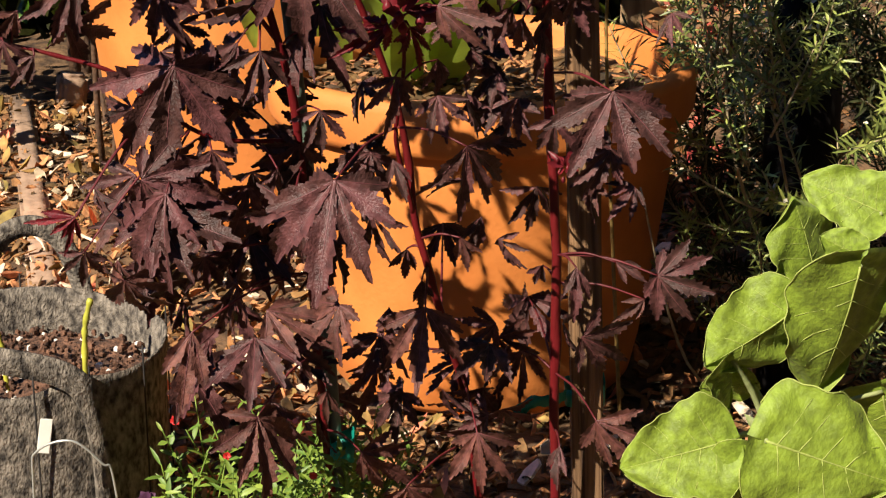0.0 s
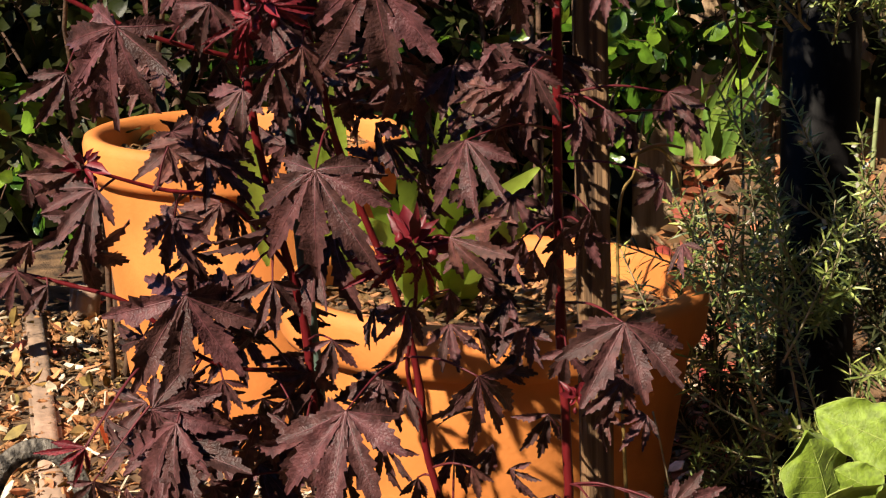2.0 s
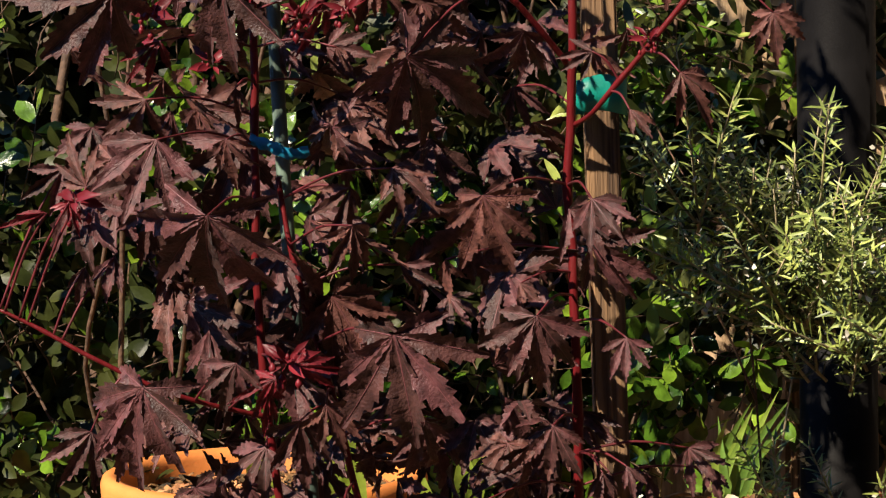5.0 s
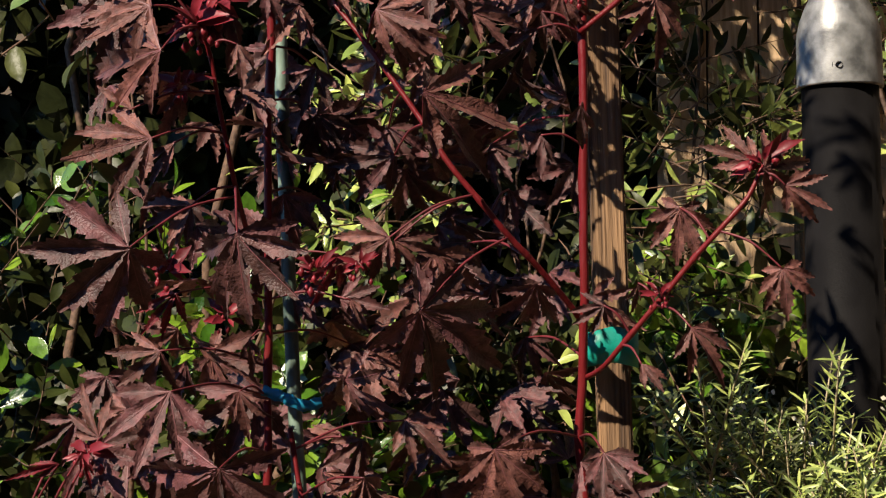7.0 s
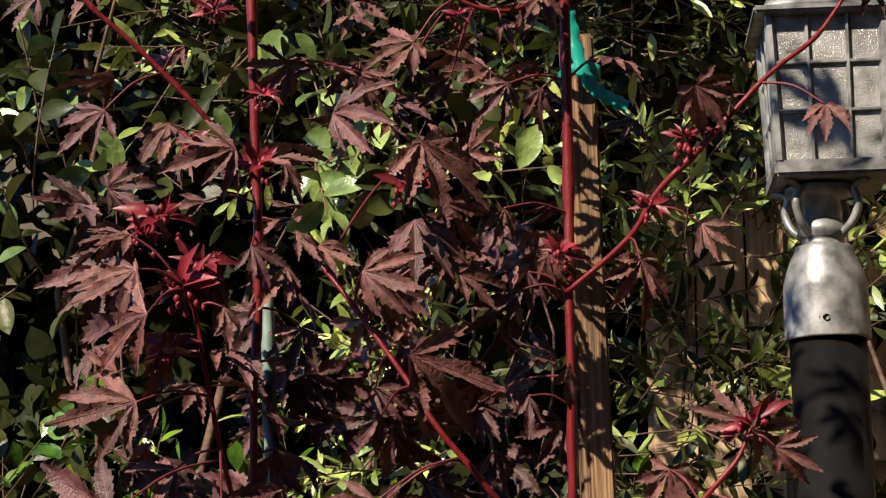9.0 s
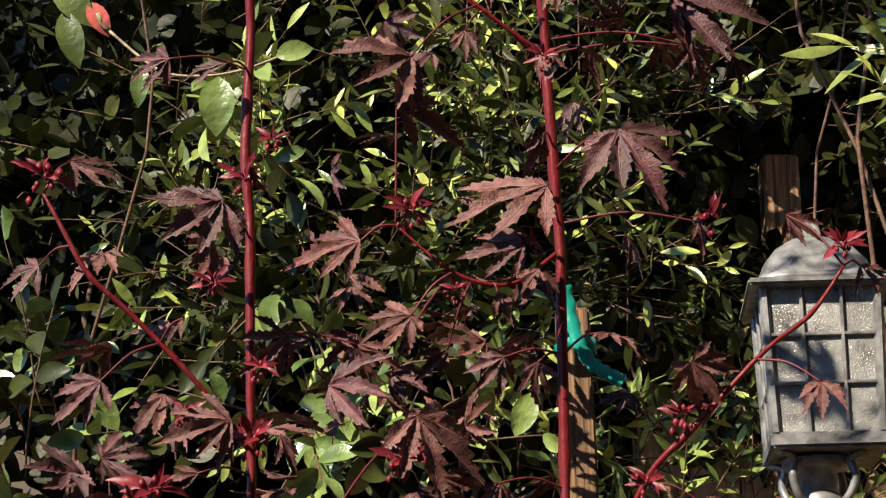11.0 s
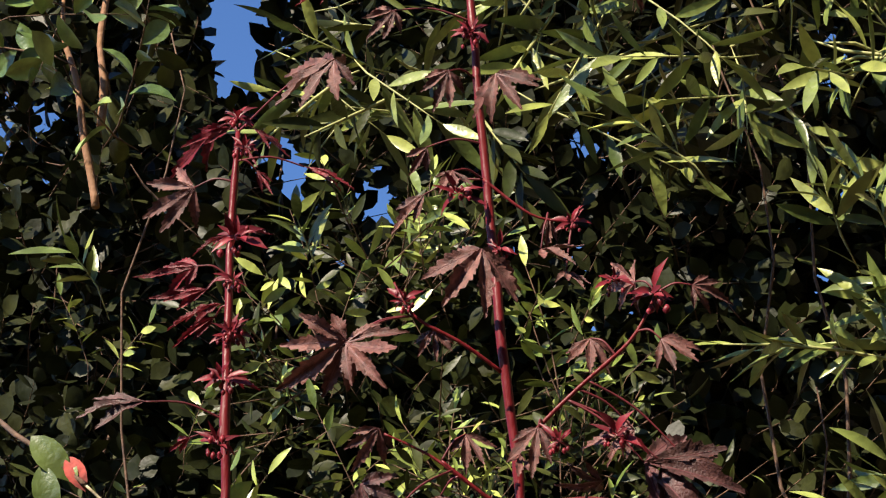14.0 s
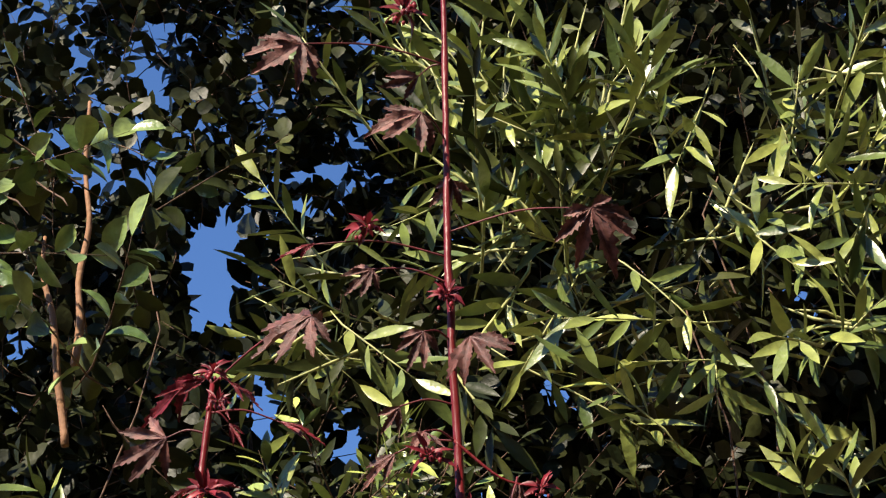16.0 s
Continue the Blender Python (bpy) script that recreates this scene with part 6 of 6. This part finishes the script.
def egg_leaf_mesh(seed, fold):
    """A broad wavy ovate blade, stalk at the origin, tip at -z, one unit long, upper face to -y."""
    rng = random.Random(seed)
    nu, nv = 32, 9
    verts, faces = [], []
    ph = rng.uniform(0, 6)

    def shape(u):
        w = 0.42 * math.sin(math.pi * min(1, u) ** 0.62) ** 0.66
        return w * (1 + 0.085 * math.asin(0.95 * math.sin(u * 10.5 + ph)) * (1 - 0.4 * u) + 0.025 * math.sin(u * 37 + 2 * ph))

    def surf(u, v):
        w = shape(u)
        z = -(u - 0.1 * abs(v) ** 1.5 * (1 - u) * 1.4)
        y = 0.16 * u * u + fold * abs(v) * w + 0.06 * math.sin(u * 12 + (5 if v > 0 else 3) * abs(v) + ph) * v * v + 0.008 * math.cos(29 * (u - 0.3 * abs(v))) * abs(v) + 0.012 * noise.noise(Vector((5 * u, 4 * v, seed)))
        return Vector((v * w, y, z))
    for i in range(nu + 1):
        for j in range(-nv, nv + 1):
            verts.append(surf(i / nu, j / nv))
    k = 2 * nv + 1
    for i in range(nu):
        for j in range(2 * nv):
            a = i * k + j
            faces.append((a, a + k, a + k + 1, a + 1))
    me = mesh_of("eggplant_leaf", verts, faces, M["egg"], True)
    ribs = Heap()
    v, f = tube([surf(0.98 * i / 12, 0) + Vector((0, 0.001, 0)) for i in range(13)], [0.0085 - 0.0006 * i for i in range(13)], 6)
    ribs.add(v, f)
    for s in (-1, 1):
        for u0 in (0.08, 0.24, 0.42, 0.6):
            v, f = tube([surf(u0 + 0.22 * q, s * 0.85 * q) + Vector((0, 0.001, 0)) for q in (0, 0.25, 0.5, 0.75, 1)], [0.0048, 0.004, 0.0032, 0.0025, 0.001], 6)
            ribs.add(v, f)
        v, f = tube([surf(0.02 + 0.96 * q / 32, s) for q in range(33)], [0.0055] * 33, 4)
        ribs.add(v, f)
    return me, ribs.mesh("leaf_veins", M["eggvein"])


def eggplant():
    base = Vector((0.487, 2.145, -0.01))
    eg = thing("eggplant", base, "eggplant with large soft light-green leaves", "eggplant")
    kinds = [egg_leaf_mesh(k, f) for k, f in ((1, 0.25), (2, -0.15), (3, 0.4), (4, 0.1))]
    origin = Vector((0.47, 2.1, 0))
    joint = Vector((0.385, 2.02, 0.3))

    def leaf(x, y, z, size, turn, lean, yaw, kind, wide=1.0):
        me, ribs = kinds[kind]
        ob = part("leaf", me, None, eg)
        ob.matrix_basis = Matrix.Translation(Vector((x, y, z)) - origin) @ pose(0, 0, 0, lean, 0, yaw) @ pose(0, 0, 0, 0, -turn, 0) @ Matrix.Diagonal((size * wide, size, size, 1))
        part("vein", ribs, None, ob, "raised pale veins")
        near = joint if z < 0.45 else Vector((0.46, 2.05, z - 0.06))
        v, f = tube(bend([Vector((x, y, z)) - origin, (Vector((x, y, z)) + near) / 2 - origin + Vector((0, 0.01, 0.015)), near - origin], 5), [0.0028] * 4 + [0.0036] * 7, 7)
        part("leaf_stalk", mesh_of("leaf_stalk", v, f, M["eggpale"], True), None, eg)
    leaf(0.422, 2.04, 0.512, 0.096, -168, -4, 38, 0, 1.4)
    leaf(0.498, 2.06, 0.580, 0.097, -116, -25, 0, 1, 1.0)
    leaf(0.458, 1.98, 0.544, 0.172, -5, 8, 22, 0, 1.0)
    leaf(0.396, 2.00, 0.489, 0.119, -57, 0, 14, 2, 1.1)
    leaf(0.315, 1.95, 0.353, 0.119, -75, -18, 0, 1, 1.15)
    leaf(0.355, 1.93, 0.362, 0.157, 70, -15, 0, 3, 1.2)
    leaf(0.462, 2.00, 0.550, 0.049, -115, 0, 0, 2, 1.1)
    leaf(0.359, 2.05, 0.381, 0.061, -71, 30, 0, 3, 1.2)
    leaf(0.324, 2.00, 0.433, 0.085, 24, 0, 60, 2, 0.9)
    leaf(0.511, 2.06, 0.365, 0.137, 14, 10, 0, 0, 1.2)
    leaf(0.349, 1.94, 0.337, 0.105, -31, 0, 10, 0, 1.1)
    for dx, dz, ln, a in ((0.0, 0.0, 0.055, 25), (-0.012, 0.006, 0.04, -35), (0.012, 0.004, 0.035, 70), (0.004, 0.01, 0.03, -5)):
        v, f = blade(ln, ln * 0.34, 0.9, 0.15, 0.45, 7, 0.8)
        part("young_leaf", mesh_of("young_leaf", v, f, M["eggpale"], True), None, eg).matrix_basis = Matrix.Translation(Vector((0.372 + dx, 1.955, 0.345 + dz)) - origin) @ pose(0, 0, 0, -10, a, 20)
    for pts in ([(0.47, 2.1, -0.03), (0.44, 2.06, 0.15), (0.385, 2.02, 0.3), (0.38, 2.0, 0.34)], [(0.47, 2.1, -0.03), (0.47, 2.07, 0.25), (0.465, 2.05, 0.5), (0.47, 2.04, 0.68)]):
        v, f = tube(bend(pts, 6), [0.008 - 0.0002 * i for i in range(19)], 8)
        part("stem", mesh_of("eggplant_stem", v, f, M["eggpale"], True), None, eg)


eggplant()

# ---- broad-leaved lily and iris ----


def strap_leaf(p0, p1, p2, width, wavy, mat, parent, base):
    pts = bend([p0, p1, p2], 8)
    verts, faces = [], []
    n = len(pts) - 1
    for i, p in enumerate(pts):
        s = i / n
        d = (pts[min(i + 1, n)] - pts[max(i - 1, 0)]).normalized()
        sd = d.cross(Vector((0.2, -1, 0.1))).normalized()
        w = width / 2 * (0.15 + 1.5 * math.sin(math.pi * s ** 0.85) ** 0.9) * (1 - s ** 4) + 0.0005
        r = wavy * width * math.sin(i * 1.9)
        verts += [p - sd * w + Vector((0, -0.25 * w + r, 0)) - base, p - base, p + sd * w + Vector((0, -0.25 * w - r, 0)) - base]
    for i in range(n):
        a = 3 * i
        faces += [(a, a + 1, a + 4, a + 3), (a + 1, a + 2, a + 5, a + 4)]
    part("leaf", mesh_of("strap_leaf", verts, faces, mat, True), None, parent)


def lily():
    base = Vector((0.038, 3.076, 0.470))
    ob = thing("lily", base, "yellow-green broad-leaved plant in the terracotta pot", "potted plant")
    strap_leaf((0.036, 3.250, 0.460), (0.026, 3.025, 0.735), (0.097, 2.975, 0.895), 0.03, 0.04, M["lime"], ob, base)
    strap_leaf((0.027, 3.250, 0.460), (0.026, 3.006, 0.730), (0.019, 2.961, 0.855), 0.034, 0.04, M["lime"], ob, base)
    strap_leaf((0.001, 3.228, 0.460), (-0.026, 2.980, 0.692), (-0.040, 2.937, 0.809), 0.03, 0.08, M["lime"], ob, base)
    strap_leaf((-0.016, 3.198, 0.460), (-0.069, 2.957, 0.629), (-0.127, 2.923, 0.670), 0.026, 0.07, M["lime"], ob, base)
    strap_leaf((0.036, 3.227, 0.460), (0.085, 2.984, 0.656), (0.174, 2.945, 0.748), 0.03, 0.07, M["lime"], ob, base)
    strap_leaf((0.001, 3.237, 0.460), (-0.061, 2.994, 0.655), (-0.109, 2.954, 0.749), 0.03, 0.07, M["lime"], ob, base)
    strap_leaf((0.053, 3.208, 0.460), (0.110, 2.968, 0.624), (0.168, 2.931, 0.691), 0.03, 0.07, M["lime"], ob, base)
    strap_leaf((-0.032, 3.178, 0.460), (-0.009, 2.934, 0.666), (0.017, 2.892, 0.775), 0.032, 0.07, M["lime"], ob, base)
    strap_leaf((-0.155, 3.325, 0.460), (-0.192, 3.218, 0.765), (-0.173, 3.175, 1.034), 0.03, 0.03, M["lime"], ob, base)
    strap_leaf((-0.117, 3.325, 0.460), (-0.156, 3.224, 0.719), (-0.129, 3.176, 0.952), 0.028, 0.03, M["lime"], ob, base)
    strap_leaf((-0.295, 3.524, 0.460), (-0.330, 3.417, 0.753), (-0.328, 3.380, 0.817), 0.03, 0.05, M["lime"], ob, base)


def iris():
    base = Vector((0.598, 4.2, ground_height(0.598, 4.2)))
    ob = thing("iris", base, "clump of upright green strap leaves", "plant")
    for k in range(10):
        x, y = base.x + rnd(-0.03, 0.04), base.y + rnd(-0.03, 0.03)
        t = Vector((x + rnd(-0.02, 0.15), y + rnd(-0.08, 0.08), base.z + rnd(0.13, 0.26)))
        strap_leaf((x, y, base.z - 0.02), ((x + t.x) / 2 - 0.01, y, base.z + (t.z - base.z) * 0.55), t, rnd(0.008, 0.013), 0.04, M["herb"], ob, base)


def sapling():
    """A thin seedling with pointed oval leaves that arches out beside the stake."""
    base = Vector((0.5, 3.25, 0))
    ob = thing("shrub_seedling", base, "thin pale-stemmed seedling with fresh oval leaves", "seedling")
    lines = [[(0.5, 3.25, -0.03), (0.5, 3.1, 0.6), (0.44, 2.95, 1.1), (0.38, 2.9, 1.185), (0.32, 2.9, 1.18), (0.25, 2.9, 1.16)], [(0.47, 3.0, 0.9), (0.4, 2.92, 1.04), (0.34, 2.9, 1.085), (0.295, 2.9, 1.06)]]
    for pts in lines:
        pp = bend([Vector(q) - base for q in pts], 6)
        v, f = tube(pp, [0.0022 - 0.0012 * i / (len(pp) - 1) for i in range(len(pp))], 6)
        part("stem", mesh_of("seedling_stem", v, f, M["twig"], True), None, ob)
    for x, z, ln, a in ((0.345, 1.182, 0.08, 125), (0.33, 1.18, 0.055, 205), (0.3, 1.173, 0.08, 60), (0.3, 1.172, 0.06, 180), (0.275, 1.165, 0.06, 110), (0.255, 1.16, 0.07, 80), (0.29, 1.17, 0.075, 10), (0.36, 1.183, 0.05, 160),
                        (0.297, 1.065, 0.06, 175), (0.3, 1.07, 0.05, 235), (0.295, 1.062, 0.055, 120), (0.31, 1.075, 0.055, 60)):
        v, f = blade(ln, ln * 0.32, 0.35, rnd(0.05, 0.3), 0.5, 7, 0.8)
        part("leaf", mesh_of("seedling_leaf", v, f, M["herb"], True), None, ob).matrix_basis = pose(x - base.x, 2.895 - base.y, z - base.z, rnd(-20, 15), a, rnd(-25, 25))


sapling()
lily()
iris()

# ---- low flowering herb at the bag's side ----


def herb():
    base = Vector((-0.2, 2.42, 0))
    ob = thing("flowering_herb", base, "low bright green herb with small red flowers", "herb")
    hl, hs = Heap(), Heap()
    for _ in range(80):
        p = Vector((rnd(-0.13, 0.15), rnd(-0.05, 0.09), rnd(0.0, 0.1)))
        out = Vector((rnd(-0.6, 0.6), rnd(-0.9, 0.1), rnd(0.5, 1.2))).normalized()
        ln = rnd(0.08, 0.18)
        top = 0.25 - 0.5 * abs(p.x)
        if p.z + ln * out.z > top:
            ln = max(0.05, (top - p.z) / out.z)
        pts = [p + out * ln * s for s in (0, 0.5, 1)]
        v, f = tube(pts, [0.0016, 0.0013, 0.0008], 4)
        hs.add(v, f)
        side = out.orthogonal().normalized()
        m = int(ln / 0.011)
        for i in range(m):
            sd = Matrix.Rotation(i * 2.4, 3, out) @ side
            v, f = blade(rnd(0.014, 0.032), rnd(0.004, 0.0085), 0.3, rnd(0.0, 0.35), 0.5, 4)
            hl.add(v, f, frame_for(p + out * ln * (i + 0.6) / m, (sd + 0.6 * out).normalized(), out + Vector((0, -0.3, 0.2))))
    tagged(part("twig_mass", hs.mesh("herb_stems", M["herb"]), None, ob), kind="stuff")
    tagged(part("foliage", hl.mesh("herb_leaves", M["herb"]), None, ob), kind="stuff")
    for x, y, z, s, mat in ((-0.115, -0.09, 0.235, 0.007, "redflower"), (-0.05, -0.1, 0.19, 0.006, "redflower"), (0.06, -0.12, 0.17, 0.006, "redflower"), (0.1, -0.1, 0.08, 0.008, "redflower"), (-0.155, -0.1, 0.13, 0.014, "purple")):
        h = Heap()
        for k in range(9):
            v, f = blade(s * 1.0, s * 0.8, 0.3, 0.2, 0.6, 4)
            a = k * 0.7
            h.add(v, f, frame_for((0, 0, 0), Vector((math.cos(a), rnd(-0.8, 0), math.sin(a))), Vector((0, -1, 0.3))))
        part("flower", h.mesh("flower", M[mat]), None, ob, "small red flower" if mat == "redflower" else "purple seed head").location = (x, y, z)


herb()

# ---- edging and stones ----


def rough_block(name, at, size, label, category, mat, seed):
    bm = box_bm(*size, (0, 0, 0), min(size) * 0.18)
    bmesh.ops.subdivide_edges(bm, edges=bm.edges[:], cuts=2, use_grid_fill=True)
    for v in bm.verts:
        v.co += 0.08 * min(size) * noise.noise_vector(v.co * 18 + Vector((seed, 0, 0)))
    ob = part(name, bm, mat, None, "", True)
    ob.matrix_world = at
    return tagged(ob, label, category)


rough_block("edging_stone", pose(-0.875, 4.3, -0.012, 0, 0, 12.3), (0.062, 1.56, 0.05), "long pale garden edging stone in the mulch", "edging", M["stone"], 2)
rough_block("stone", pose(-0.899, 5.032, 0.03, 0, 8, 20), (0.075, 0.06, 0.09), "pale rough stone block beside the pot", "stone", M["stone"], 7)



def dry_twig():
    ob = thing("dry_twig", (0.3, 2.75, 0.75), "bare orange-brown forked twig", "twig")
    for pts in ([(0.0, 0.0, -0.75), (-0.035, 0.0, -0.1), (-0.012, 0.0, 0.02), (0.0, 0.0, 0.10)], [(-0.018, 0.0, 0.04), (0.02, 0.0, 0.055), (0.055, 0.0, 0.05)],
                [(-0.018, 0.0, 0.04), (0.02, 0.0, 0.05), (0.045, 0.0, 0.02), (0.055, 0.0, -0.02)]):
        v, f = tube(bend(pts, 6), [0.0032 - 0.00012 * i for i in range(6 * (len(pts) - 1) + 1)], 6)
        part("branch", mesh_of("dry_branch", v, f, M["dry_leaf"], True), None, ob)


dry_twig()


def fading_branch():
    base = (-0.612, 2.730, 2.673)
    ob = thing("fading_branch", base, "brown leafy branch with yellowing old leaves", "branch")
    for points, radius, mat in (([(-0.276, 0.270, 0.236), (-0.071, 0.070, 0.071), (0.000, 0.000, 0.000), (0.057, -0.020, -0.042), (0.117, -0.030, -0.092)], 0.0042, "twig"),
                                ([(0.117, -0.030, -0.092), (0.192, -0.030, -0.154), (0.249, -0.020, -0.161), (0.315, -0.010, -0.147), (0.380, 0.010, -0.111)], 0.0022, "paletwig")):
        v, f = tube(bend(points, 6), radius, 6)
        part("branch", mesh_of("fading_limb", v, f, M[mat], True), None, ob)
    for at, ln, a, wide, mat in (((0.028, -0.030, -0.014), 0.095, 136, 0.48, "narrow"),
                                 ((0.048, -0.030, -0.060), 0.092, 163, 0.45, "narrow"),
                                 ((0.085, -0.030, -0.046), 0.062, 149, 0.50, "rust_leaf"),
                                 ((0.104, -0.030, -0.083), 0.037, -29, 0.40, "narrow"),
                                 ((0.172, -0.040, -0.151), 0.065, -176, 0.45, "feijoa"),
                                 ((0.285, -0.040, -0.169), 0.090, -179, 0.60, "feijoa"),
                                 ((0.366, -0.030, -0.133), 0.057, 74, 0.60, "feijoa")):
        v, f = blade(ln, ln * wide, 0.35, 0.25, 0.5, 6, 0.75)
        part("leaf", mesh_of("fading_leaf", v, f, M[mat], True), None, ob).matrix_basis = pose(*at, 8, a, 0)


fading_branch()
